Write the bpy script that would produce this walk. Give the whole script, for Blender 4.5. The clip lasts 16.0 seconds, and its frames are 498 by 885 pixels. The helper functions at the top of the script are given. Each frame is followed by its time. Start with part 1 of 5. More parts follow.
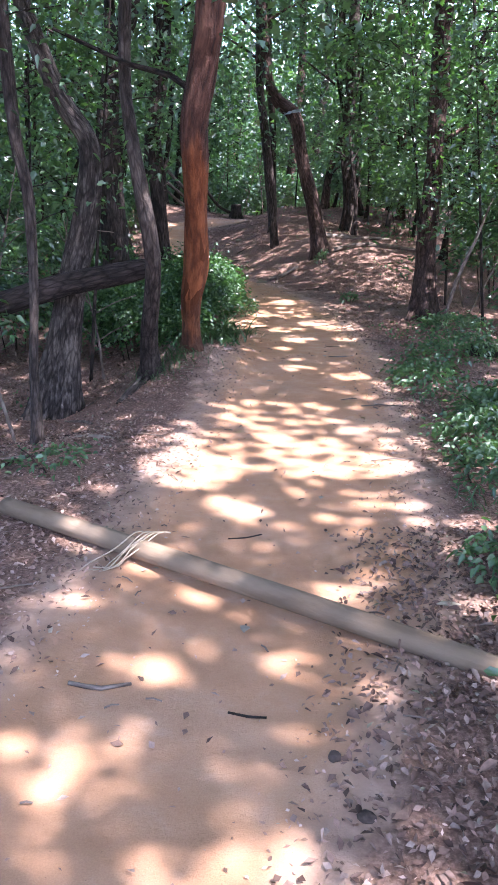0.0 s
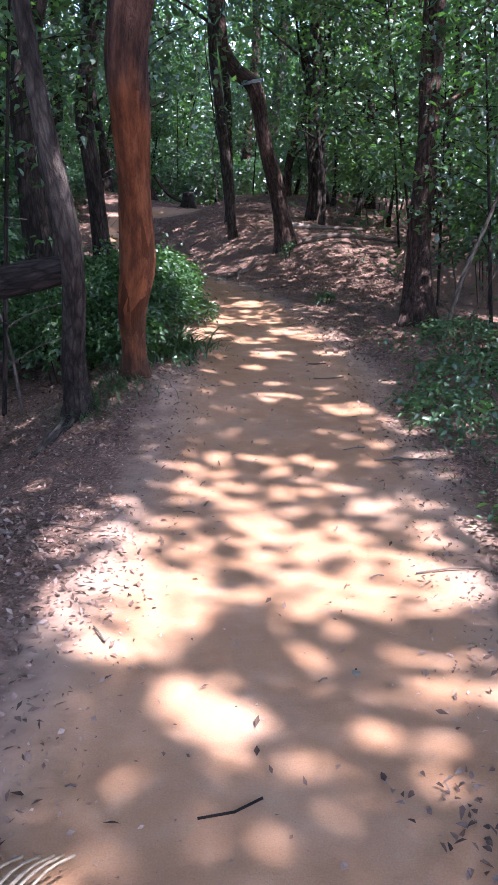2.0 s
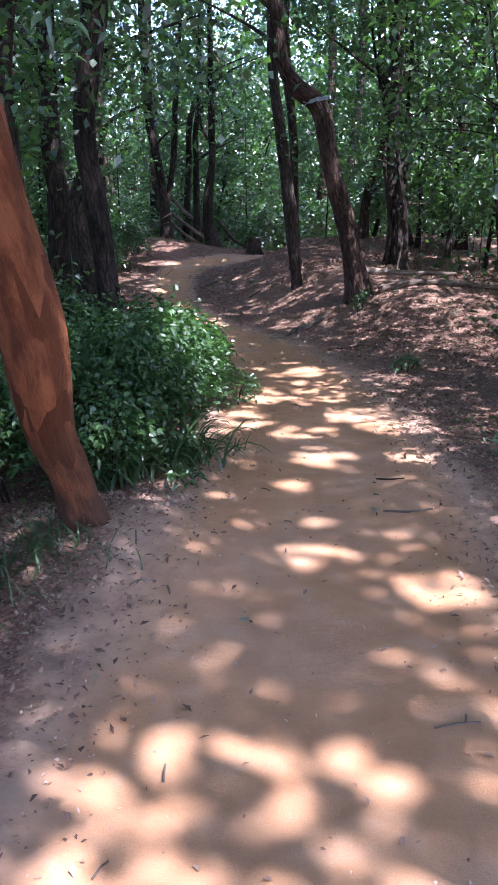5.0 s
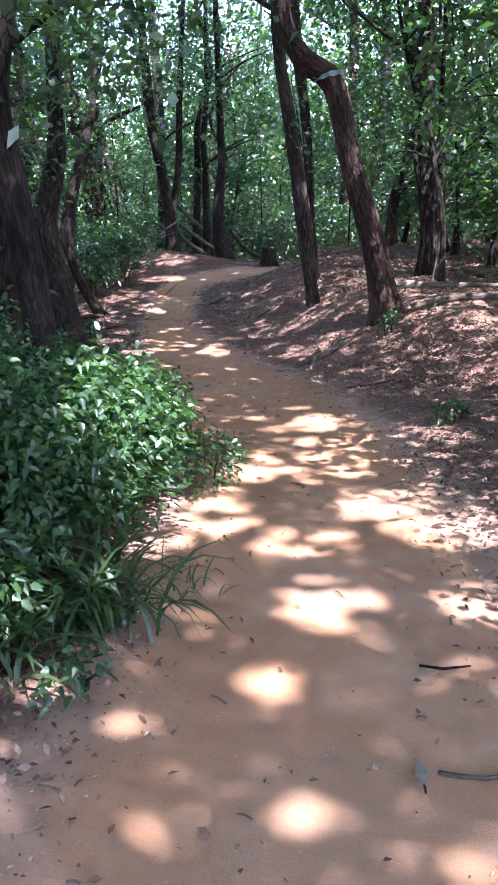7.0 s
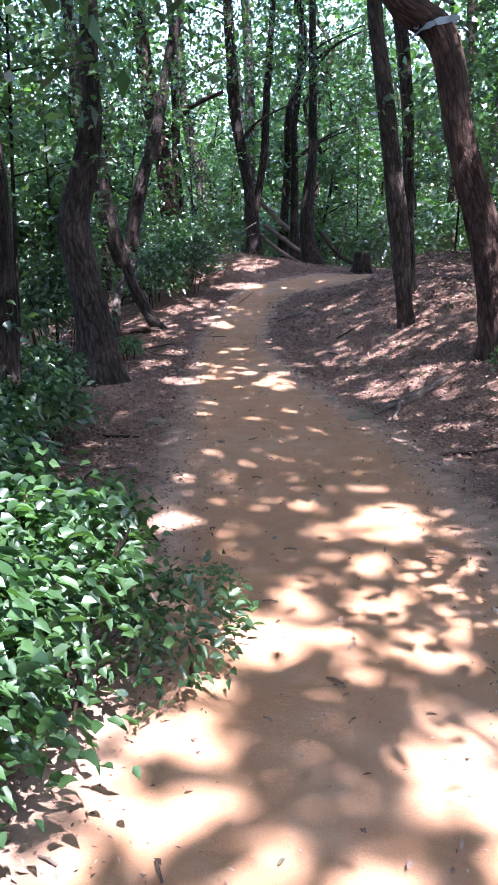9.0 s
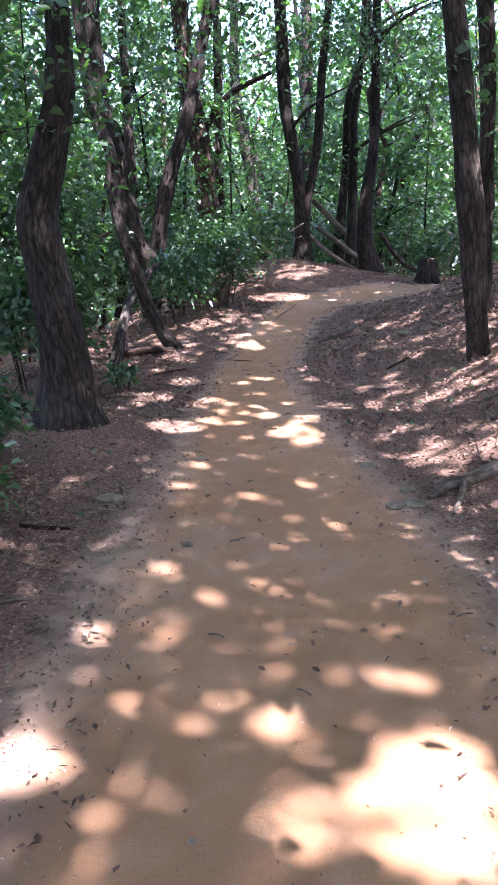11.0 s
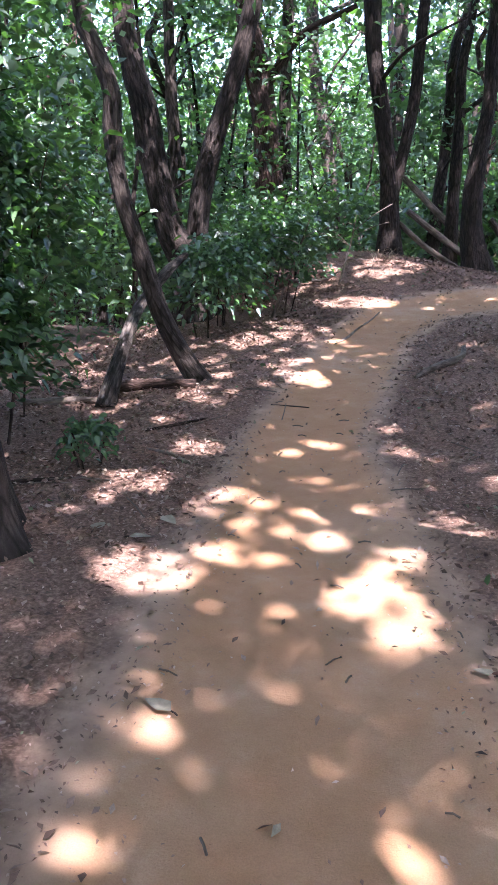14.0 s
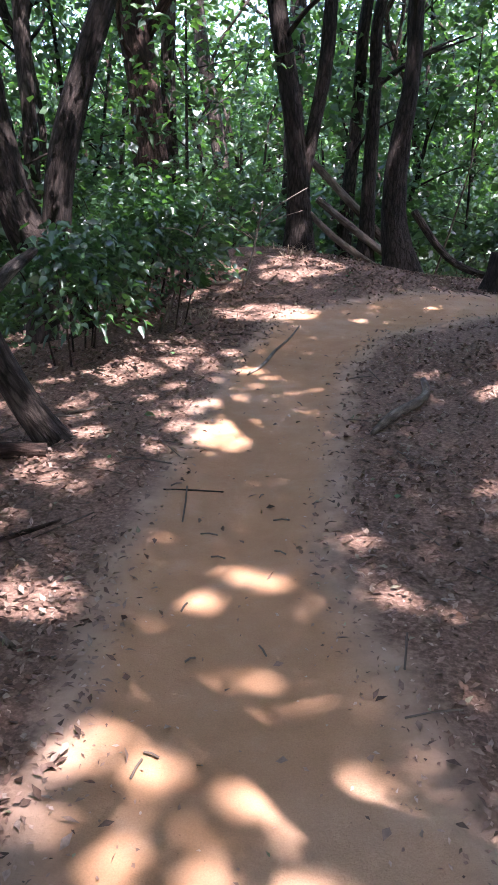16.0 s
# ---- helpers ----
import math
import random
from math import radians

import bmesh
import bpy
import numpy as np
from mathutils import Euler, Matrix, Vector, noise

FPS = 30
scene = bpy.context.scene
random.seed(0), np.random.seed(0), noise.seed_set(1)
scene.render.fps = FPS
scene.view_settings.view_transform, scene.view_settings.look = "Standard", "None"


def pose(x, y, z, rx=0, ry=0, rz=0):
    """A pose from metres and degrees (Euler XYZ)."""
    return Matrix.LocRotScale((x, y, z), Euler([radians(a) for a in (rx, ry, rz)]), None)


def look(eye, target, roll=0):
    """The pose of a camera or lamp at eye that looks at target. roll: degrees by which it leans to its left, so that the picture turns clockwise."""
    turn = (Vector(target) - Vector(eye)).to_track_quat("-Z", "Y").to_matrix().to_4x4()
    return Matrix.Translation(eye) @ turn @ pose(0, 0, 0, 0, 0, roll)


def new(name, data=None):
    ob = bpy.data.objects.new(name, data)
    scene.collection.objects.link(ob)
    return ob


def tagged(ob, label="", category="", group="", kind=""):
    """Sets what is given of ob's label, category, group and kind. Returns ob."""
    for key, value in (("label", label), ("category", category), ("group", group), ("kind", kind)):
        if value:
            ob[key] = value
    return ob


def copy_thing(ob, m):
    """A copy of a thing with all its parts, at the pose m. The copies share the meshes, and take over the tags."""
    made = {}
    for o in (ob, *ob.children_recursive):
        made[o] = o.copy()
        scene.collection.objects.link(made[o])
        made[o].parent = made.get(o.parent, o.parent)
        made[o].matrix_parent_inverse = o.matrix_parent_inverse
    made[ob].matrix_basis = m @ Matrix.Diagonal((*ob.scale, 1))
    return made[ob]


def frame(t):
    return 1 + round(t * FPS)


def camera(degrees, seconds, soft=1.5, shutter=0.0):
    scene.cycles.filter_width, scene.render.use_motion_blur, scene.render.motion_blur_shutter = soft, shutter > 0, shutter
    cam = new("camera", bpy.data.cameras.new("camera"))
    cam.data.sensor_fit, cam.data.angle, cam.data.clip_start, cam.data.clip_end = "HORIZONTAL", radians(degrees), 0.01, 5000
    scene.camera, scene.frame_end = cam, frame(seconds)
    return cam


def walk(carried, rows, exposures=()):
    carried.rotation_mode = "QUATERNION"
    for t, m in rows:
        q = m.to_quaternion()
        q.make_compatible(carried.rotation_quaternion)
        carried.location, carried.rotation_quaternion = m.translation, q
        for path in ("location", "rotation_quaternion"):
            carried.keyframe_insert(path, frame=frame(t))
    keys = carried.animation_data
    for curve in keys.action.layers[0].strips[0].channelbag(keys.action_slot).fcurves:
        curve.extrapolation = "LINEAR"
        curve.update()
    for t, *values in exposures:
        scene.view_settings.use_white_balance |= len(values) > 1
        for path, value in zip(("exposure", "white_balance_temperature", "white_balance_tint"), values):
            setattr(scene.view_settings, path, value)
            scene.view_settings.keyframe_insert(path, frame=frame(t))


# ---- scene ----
cam = camera(35.7, 16.0, soft=0.6)
METRES, EYE, TILT, LEAN, TURN = 17.2, 1.5, 0.0, 0.0, 0.0
ROWS = [
    (0.0, 0.0, 0.0, 0.0, 0.43, -18.57, -1.27),
    (0.5, -0.0021, 0.0319, -0.0049, -1.22, -18.92, -1.01),
    (1.0, -0.0056, 0.0634, -0.0081, -3.1, -18.93, -1.08),
    (1.5, -0.0042, 0.0934, -0.0094, -2.88, -19.11, -1.04),
    (2.0, -0.0048, 0.1231, -0.0102, -3.05, -19.02, -1.18),
    (2.5, -0.0003, 0.1484, -0.011, -2.89, -18.92, -1.21),
    (3.0, -0.0006, 0.1741, -0.0116, -2.73, -18.86, -1.31),
    (3.5, 0.0052, 0.1972, -0.0144, -0.58, -17.76, -0.84),
    (6.0, 0.0274, 0.3427, -0.0221, 4.21, -15.29, 1.31),
    (6.5, 0.0302, 0.3763, -0.0236, 5.06, -14.96, 1.95),
    (7.0, 0.0338, 0.4097, -0.0229, 4.96, -14.95, 1.73),
    (7.5, 0.0388, 0.4399, -0.0216, 6.14, -14.86, 0.74),
    (8.0, 0.038, 0.4721, -0.021, 6.47, -14.36, 0.35),
    (8.5, 0.0402, 0.5061, -0.0216, 9.31, -14.68, 0.72),
    (11.0, 0.0368, 0.6722, -0.0246, 17.55, -14.23, 0.82),
    (11.5, 0.0329, 0.7016, -0.0243, 17.65, -14.27, 0.47),
    (12.0, 0.0287, 0.734, -0.024, 19.29, -14.42, -0.62),
    (12.5, 0.0186, 0.7614, -0.0247, 19.77, -14.33, -1.24),
    (13.0, 0.0096, 0.7958, -0.0271, 20.86, -14.74, -0.61),
    (13.5, -0.0021, 0.8241, -0.028, 23.13, -14.84, -0.27),
    (14.0, -0.0148, 0.8562, -0.0278, 23.08, -14.81, -0.1),
    (14.5, -0.0248, 0.8868, -0.027, 22.72, -15.01, 0.02),
    (15.0, -0.0404, 0.9164, -0.0267, 21.35, -14.91, 0.64),
    (15.5, -0.0504, 0.9474, -0.0279, 17.91, -15.15, 1.17),
    (16.0, -0.0629, 0.9764, -0.0287, 14.76, -15.24, -0.76),
]
walk(cam, [(t, pose(0, 0, EYE, TILT, LEAN, TURN) @ pose(METRES * x, METRES * y, METRES * z, 90 + pitch, roll, yaw)) for t, x, y, z, yaw, pitch, roll in ROWS],
     exposures=[(t, e, k, 27) for t, e, k in ((0.0, 3.1, 5850), (2.0, 2.6, 5700), (3.5, 2.5, 5750), (6.0, 2.95, 5650), (8.5, 3.25, 5700), (11.0, 3.4, 5800), (12.5, 3.7, 5750), (13.5, 3.65, 5850), (14.5, 3.3, 6000), (16.0, 3.1, 6100))])

# ---- world, sun ----
SUN_AZ = Vector((0.68, -0.73, 0)).normalized()
SUN_EL = radians(60)
SUN_DIR = Vector((SUN_AZ.x * math.cos(SUN_EL), SUN_AZ.y * math.cos(SUN_EL), math.sin(SUN_EL)))
world = bpy.data.worlds.new("sky")
scene.world = world
world.use_nodes = True
wn = world.node_tree.nodes
wn.clear()
sky = wn.new("ShaderNodeTexSky")
sky.sky_type = "NISHITA"
sky.sun_disc = False
sky.sun_elevation = SUN_EL
sky.sun_rotation = math.atan2(SUN_AZ.x, SUN_AZ.y)
sky.air_density, sky.dust_density, sky.ozone_density = 1.0, 2.0, 1.0
wbg = wn.new("ShaderNodeBackground")
wbg.inputs["Strength"].default_value = 0.15
wout = wn.new("ShaderNodeOutputWorld")
world.node_tree.links.new(sky.outputs[0], wbg.inputs[0])
world.node_tree.links.new(wbg.outputs[0], wout.inputs[0])
sun_data = bpy.data.lights.new("sun", "SUN")
sun_data.energy, sun_data.angle, sun_data.color = 3.7, radians(0.53), (1.0, 0.95, 0.87)
sun = new("sun", sun_data)
sun.matrix_world = look(SUN_DIR * 60, (0, 0, 0))


# ---- materials ----
def mat(name):
    m = bpy.data.materials.new(name)
    m.use_nodes = True
    m.node_tree.nodes.clear()
    return m, m.node_tree.nodes, m.node_tree.links


def node(nodes, kind, **values):
    n = nodes.new(kind)
    for k, v in values.items():
        n.inputs[k].default_value = v
    return n


def ramp(nodes, links, src, stops):
    r = nodes.new("ShaderNodeValToRGB")
    while len(r.color_ramp.elements) < len(stops):
        r.color_ramp.elements.new(0.5)
    for e, (p, c) in zip(r.color_ramp.elements, stops):
        e.position, e.color = p, (*c, 1)
    links.new(src, r.inputs[0])
    return r.outputs[0]


def mixed(nodes, links, fac, a, b, blend="MIX"):
    m = nodes.new("ShaderNodeMix")
    m.data_type, m.blend_type = "RGBA", blend
    for sock, v in ((m.inputs[0], fac), (m.inputs[6], a), (m.inputs[7], b)):
        if hasattr(v, "is_linked"):
            links.new(v, sock)
        else:
            sock.default_value = v if isinstance(v, float) else (*v, 1)
    return m.outputs[2]


def coords(nodes, links, scale=(1, 1, 1), world_space=False):
    m = node(nodes, "ShaderNodeMapping", Scale=scale)
    if world_space:
        links.new(nodes.new("ShaderNodeNewGeometry").outputs["Position"], m.inputs[0])
    else:
        links.new(nodes.new("ShaderNodeTexCoord").outputs["Object"], m.inputs[0])
    return m.outputs[0]


def noise_tex(nodes, links, vec, scale, detail=4.0, rough=0.6):
    n = node(nodes, "ShaderNodeTexNoise", Scale=scale, Detail=detail, Roughness=rough)
    links.new(vec, n.inputs["Vector"])
    return n.outputs["Fac"]


def finish(nodes, links, color, rough, bump_src=None, bump=0.3, dist=0.01, spec=0.3):
    b = node(nodes, "ShaderNodeBsdfPrincipled", Roughness=rough)
    b.inputs["Specular IOR Level"].default_value = spec
    if hasattr(color, "is_linked"):
        links.new(color, b.inputs["Base Color"])
    else:
        b.inputs["Base Color"].default_value = (*color, 1)
    if bump_src is not None:
        bp = node(nodes, "ShaderNodeBump", Strength=bump, Distance=dist)
        links.new(bump_src, bp.inputs["Height"])
        links.new(bp.outputs[0], b.inputs["Normal"])
    out = nodes.new("ShaderNodeOutputMaterial")
    links.new(b.outputs[0], out.inputs[0])


def grain_coords(nodes, links, scale):
    """Coordinates that follow a stem: round it in x and y, along it in z."""
    m = node(nodes, "ShaderNodeMapping", Scale=scale)
    a = nodes.new("ShaderNodeAttribute")
    a.attribute_name = "grain"
    links.new(a.outputs["Vector"], m.inputs[0])
    return m.outputs[0]


def bark_material(name, dark, mid, light, ridge=9.0, flake=0.0, cap_z=0.0, relief=1.0):
    """Bark with upright furrows, flakes and broad lighter and darker patches."""
    m, n, l = mat(name)
    v, v2 = grain_coords(n, l, (1, 1, 0.24)), grain_coords(n, l, (1, 1, 0.6))
    furrow = noise_tex(n, l, v, ridge * 3.2, 6, 0.65)
    broad = noise_tex(n, l, v2, 2.2, 4, 0.6)
    fine = noise_tex(n, l, v2, 60, 3, 0.7)
    base = ramp(n, l, furrow, [(0.40, dark), (0.50, mid), (0.62, light)])
    patch = ramp(n, l, broad, [(0.35, tuple(c * 0.6 for c in mid)), (0.5, mid), (0.66, tuple(min(1, c * 1.35) for c in light))])
    col = mixed(n, l, 0.45, base, patch)
    # deep cracks round long plates
    plate = node(n, "ShaderNodeTexVoronoi", Scale=ridge * 2.4)
    plate.feature = "DISTANCE_TO_EDGE"
    l.new(v, plate.inputs["Vector"])
    crack = ramp(n, l, plate.outputs["Distance"], [(0.02, (0.32, 0.3, 0.3)), (0.16, (1, 1, 1))])
    if relief > 0.5 and not flake:
        col = mixed(n, l, 0.8, col, mixed(n, l, 1.0, col, crack, "MULTIPLY"))
    if flake:
        vo = node(n, "ShaderNodeTexVoronoi", Scale=ridge * 3.2)
        l.new(v, vo.inputs["Vector"])
        chip = ramp(n, l, vo.outputs["Color"], [(0.62, (0, 0, 0)), (0.70, (1, 1, 1))])
        col = mixed(n, l, chip, col, tuple(c * flake for c in mid))
    if cap_z:
        # dark bark still sits on the upper trunk; below it has peeled
        sep = n.new("ShaderNodeSeparateXYZ")
        l.new(n.new("ShaderNodeTexCoord").outputs["Object"], sep.inputs[0])
        edge = node(n, "ShaderNodeMapRange")
        wob = n.new("ShaderNodeMath")
        wob.operation = "MULTIPLY_ADD"
        wob.inputs[1].default_value = 1.3
        l.new(noise_tex(n, l, v, 5.0, 3, 0.6), wob.inputs[0])
        l.new(sep.outputs["Z"], wob.inputs[2])
        l.new(wob.outputs[0], edge.inputs["Value"])
        edge.inputs["From Min"].default_value, edge.inputs["From Max"].default_value = cap_z + 0.55, cap_z + 0.75
        rind = ramp(n, l, furrow, [(0.38, (0.02, 0.011, 0.009)), (0.5, (0.06, 0.028, 0.02)), (0.65, (0.12, 0.06, 0.042))])
        col = mixed(n, l, edge.outputs["Result"], col, rind)
        # the foot's colour is darkened too, mostly to stand for shade low down
        low = node(n, "ShaderNodeMapRange")
        l.new(wob.outputs[0], low.inputs["Value"])
        low.inputs["From Min"].default_value, low.inputs["From Max"].default_value = 1.25, 0.85
        col = mixed(n, l, low.outputs["Result"], col, mixed(n, l, 0.5, rind, (0.09, 0.045, 0.028)))
    add = n.new("ShaderNodeMath")
    add.operation = "MULTIPLY_ADD"
    add.inputs[1].default_value = 0.25
    l.new(fine, add.inputs[0])
    l.new(furrow, add.inputs[2])
    finish(n, l, col, 0.88, add.outputs[0], relief, 0.05, 0.2)
    return m


BARK_GREY = bark_material("bark_grey", (0.012, 0.009, 0.008), (0.04, 0.031, 0.027), (0.095, 0.077, 0.066))
BARK_DARK = bark_material("bark_dark", (0.008, 0.006, 0.006), (0.026, 0.02, 0.017), (0.062, 0.047, 0.041))
BARK_BROWN = bark_material("bark_brown", (0.014, 0.009, 0.008), (0.05, 0.031, 0.025), (0.125, 0.08, 0.064))
BARK_RED = bark_material("bark_red", (0.05, 0.018, 0.011), (0.155, 0.052, 0.022), (0.28, 0.105, 0.045), 5.0, 0.62, 2.05)
# raised light end: blotches of sun put into the bark colour
BARK_SUN_PALE = bark_material("bark_sun_pale", (0.012, 0.009, 0.008), (0.045, 0.036, 0.031), (0.17, 0.145, 0.125))
DEADWOOD = bark_material("deadwood", (0.035, 0.027, 0.022), (0.11, 0.086, 0.07), (0.25, 0.205, 0.17), 12.0, relief=0.45)
POLE_WOOD = bark_material("pole_wood", (0.105, 0.074, 0.048), (0.155, 0.112, 0.074), (0.19, 0.142, 0.098), 2.0, relief=0.2)


def leaf_material(name, dark, light, trans=0.45, gloss=0.08, hue_trans=(1.35, 1.55, 0.55)):
    """A leaf: matt and see-through to light, with a waxy sheen. Each leaf has its own shade of green."""
    m, n, l = mat(name)
    geo = n.new("ShaderNodeNewGeometry")
    info = n.new("ShaderNodeObjectInfo")
    col = ramp(n, l, geo.outputs["Random Per Island"], [(0.0, dark), (0.6, tuple((a + b) / 2 for a, b in zip(dark, light))), (1.0, light)])
    tint = ramp(n, l, info.outputs["Random"], [(0.0, (0.85, 0.9, 0.85)), (1.0, (1.12, 1.08, 1.0))])
    col = mixed(n, l, 1.0, col, tint, "MULTIPLY")
    v = coords(n, l)
    blotch = ramp(n, l, noise_tex(n, l, v, 35, 3), [(0.3, (0.75, 0.75, 0.75)), (0.7, (1.15, 1.15, 1.15))])
    col = mixed(n, l, 1.0, col, blotch, "MULTIPLY")
    through_col = mixed(n, l, 1.0, col, hue_trans, "MULTIPLY")
    d = n.new("ShaderNodeBsdfDiffuse")
    t = n.new("ShaderNodeBsdfTranslucent")
    g = node(n, "ShaderNodeBsdfGlossy", Roughness=0.42)
    g.inputs["Color"].default_value = (0.9, 0.95, 1.0, 1)
    l.new(col, d.inputs[0])
    l.new(through_col, t.inputs[0])
    a = node(n, "ShaderNodeMixShader", Fac=trans)
    l.new(d.outputs[0], a.inputs[1])
    l.new(t.outputs[0], a.inputs[2])
    b = node(n, "ShaderNodeMixShader", Fac=gloss)
    l.new(a.outputs[0], b.inputs[1])
    l.new(g.outputs[0], b.inputs[2])
    out = n.new("ShaderNodeOutputMaterial")
    l.new(b.outputs[0], out.inputs[0])
    return m


LEAF_CANOPY = leaf_material("leaf_canopy", (0.03, 0.075, 0.026), (0.065, 0.135, 0.04))
LEAF_WOODS = leaf_material("leaf_woods", (0.018, 0.055, 0.026), (0.08, 0.175, 0.06), 0.5, 0.08)
LEAF_BUSH = leaf_material("leaf_bush", (0.02, 0.058, 0.023), (0.085, 0.175, 0.062), 0.42, 0.045)
LEAF_HERB = leaf_material("leaf_herb", (0.026, 0.07, 0.028), (0.08, 0.155, 0.06), 0.4, 0.06)
LEAF_GRASS = leaf_material("leaf_grass", (0.025, 0.06, 0.024), (0.065, 0.12, 0.045), 0.35, 0.05)


def litter_material(name, k):
    m, n, l = mat(name)
    geo = n.new("ShaderNodeNewGeometry")
    col = ramp(n, l, geo.outputs["Random Per Island"], [(q, tuple(k * c for c in rgb)) for q, rgb in ((0.0, (0.055, 0.032, 0.024)), (0.35, (0.16, 0.095, 0.07)), (0.75, (0.25, 0.165, 0.13)), (0.97, (0.34, 0.255, 0.21)), (1.0, (0.16, 0.17, 0.1)))])
    v = coords(n, l)
    blotch = ramp(n, l, noise_tex(n, l, v, 60, 3), [(0.3, (0.65, 0.65, 0.65)), (0.7, (1.15, 1.15, 1.15))])
    col = mixed(n, l, 1.0, col, blotch, "MULTIPLY")
    finish(n, l, col, 0.75, None, spec=0.25)
    return m


DRY_LEAF = litter_material("dry_leaf", 1.0)
LEAF_CRUMB = litter_material("leaf_crumb", 1.45)
# the same litter colours at 0.7, for the curled heap
DARK_LEAF = litter_material("dark_leaf", 0.7)


def ground_material():
    """Sandy orange clay where feet keep the trail clear; dark leaf mould with crumbs beside it."""
    m, n, l = mat("forest_floor")
    v = coords(n, l, world_space=True)
    att = n.new("ShaderNodeAttribute")
    att.attribute_name = "trail"
    big = noise_tex(n, l, v, 0.9, 5, 0.6)
    mid = noise_tex(n, l, v, 6, 5, 0.6)
    fine = noise_tex(n, l, v, 45, 5, 0.7)
    grit = noise_tex(n, l, v, 190, 3, 0.7)
    clay = ramp(n, l, big, [(0.3, (0.30, 0.163, 0.094)), (0.5, (0.36, 0.195, 0.107)), (0.68, (0.40, 0.262, 0.182))])
    clay = mixed(n, l, 0.5, clay, ramp(n, l, mid, [(0.3, (0.29, 0.158, 0.088)), (0.55, (0.37, 0.222, 0.134)), (0.75, (0.42, 0.295, 0.215))]))
    clay = mixed(n, l, 1.0, clay, ramp(n, l, grit, [(0.3, (0.86, 0.86, 0.86)), (0.7, (1.08, 1.08, 1.08))]), "MULTIPLY")
    dust = ramp(n, l, mid, [(0.3, (0.24, 0.155, 0.112)), (0.7, (0.37, 0.258, 0.192))])
    mould = ramp(n, l, fine, [(0.3, (0.06, 0.036, 0.028)), (0.5, (0.15, 0.092, 0.07)), (0.7, (0.29, 0.195, 0.15))])
    # ragged borders: clay to pale dust to mould
    rag = n.new("ShaderNodeMath")
    rag.operation = "MULTIPLY_ADD"
    rag.inputs[1].default_value = 0.6
    l.new(mixed(n, l, 0.45, mid, big), rag.inputs[0])
    l.new(att.outputs["Fac"], rag.inputs[2])
    edge1 = ramp(n, l, rag.outputs[0], [(0.42, (0, 0, 0)), (0.66, (1, 1, 1))])
    edge2 = ramp(n, l, rag.outputs[0], [(0.68, (0, 0, 0)), (1.0, (1, 1, 1))])
    col = mixed(n, l, edge1, mould, dust)
    col = mixed(n, l, edge2, col, clay)
    vo = node(n, "ShaderNodeTexVoronoi", Scale=26.0)
    l.new(v, vo.inputs["Vector"])
    crumb = ramp(n, l, vo.outputs["Distance"], [(0.03, (0.45, 0.42, 0.4)), (0.075, (1, 1, 1))])
    col = mixed(n, l, 0.55, col, mixed(n, l, 1.0, col, crumb, "MULTIPLY"))
    h = n.new("ShaderNodeMath")
    h.operation = "MULTIPLY_ADD"
    h.inputs[1].default_value = 0.4
    l.new(grit, h.inputs[0])
    l.new(fine, h.inputs[2])
    finish(n, l, col, 0.92, h.outputs[0], 0.28, 0.03, 0.12)
    return m


GROUND = ground_material()


def plain_material(name, color, rough=0.7, var=0.25, scale=30):
    m, n, l = mat(name)
    v = coords(n, l)
    f = noise_tex(n, l, v, scale, 4)
    col = ramp(n, l, f, [(0.3, tuple(c * (1 - var) for c in color)), (0.7, tuple(min(1, c * (1 + var)) for c in color))])
    finish(n, l, col, rough, f, 0.4, 0.005)
    return m


STONE = plain_material("stone", (0.17, 0.142, 0.105), 0.85, 0.35, 22)
CLOD = plain_material("dark_clod", (0.05, 0.035, 0.028), 0.9, 0.4, 60)
TAG = plain_material("marker_tape", (0.2, 0.25, 0.28), 0.6, 0.1, 12)
STRAW = plain_material("pale_fibre", (0.30, 0.24, 0.17), 0.8, 0.25, 40)


# ---- terrain ----
def sstep(a, b, v):
    t = np.clip((v - a) / (b - a), 0, 1)
    return t * t * (3 - 2 * t)


TRAIL = np.array([(0.3, -40), (0.0, -6), (-0.44, 1.5), (0.1, 3.4), (0.38, 6), (0.6, 9), (0.5, 12), (-0.1, 14.5), (-1.0, 17), (-1.93, 19.6), (-2.25, 22.5), (-2.1, 23.8), (-1.2, 24.7), (0.6, 25.3), (4, 25.9), (9, 27)])
TRAIL_HALF = np.array([0.7, 0.7, 0.5, 0.70, 0.70, 0.70, 0.66, 0.72, 0.52, 0.34, 0.35, 0.46, 0.48, 0.5, 0.55, 0.55])
LEVEL_Y = [-60, -6, 0, 2, 3, 4, 6, 9, 13, 17, 19, 20.5, 22, 23.5, 25, 27, 28.5, 32, 45, 80, 400]
LEVEL_Z = [0.4, 0.2, 0.0, -0.18, -0.265, -0.325, -0.415, -0.44, -0.47, -0.45, -0.36, -0.24, -0.05, 0.15, 0.33, 0.4, 0.32, -0.5, -2.2, -3.5, -6.0]


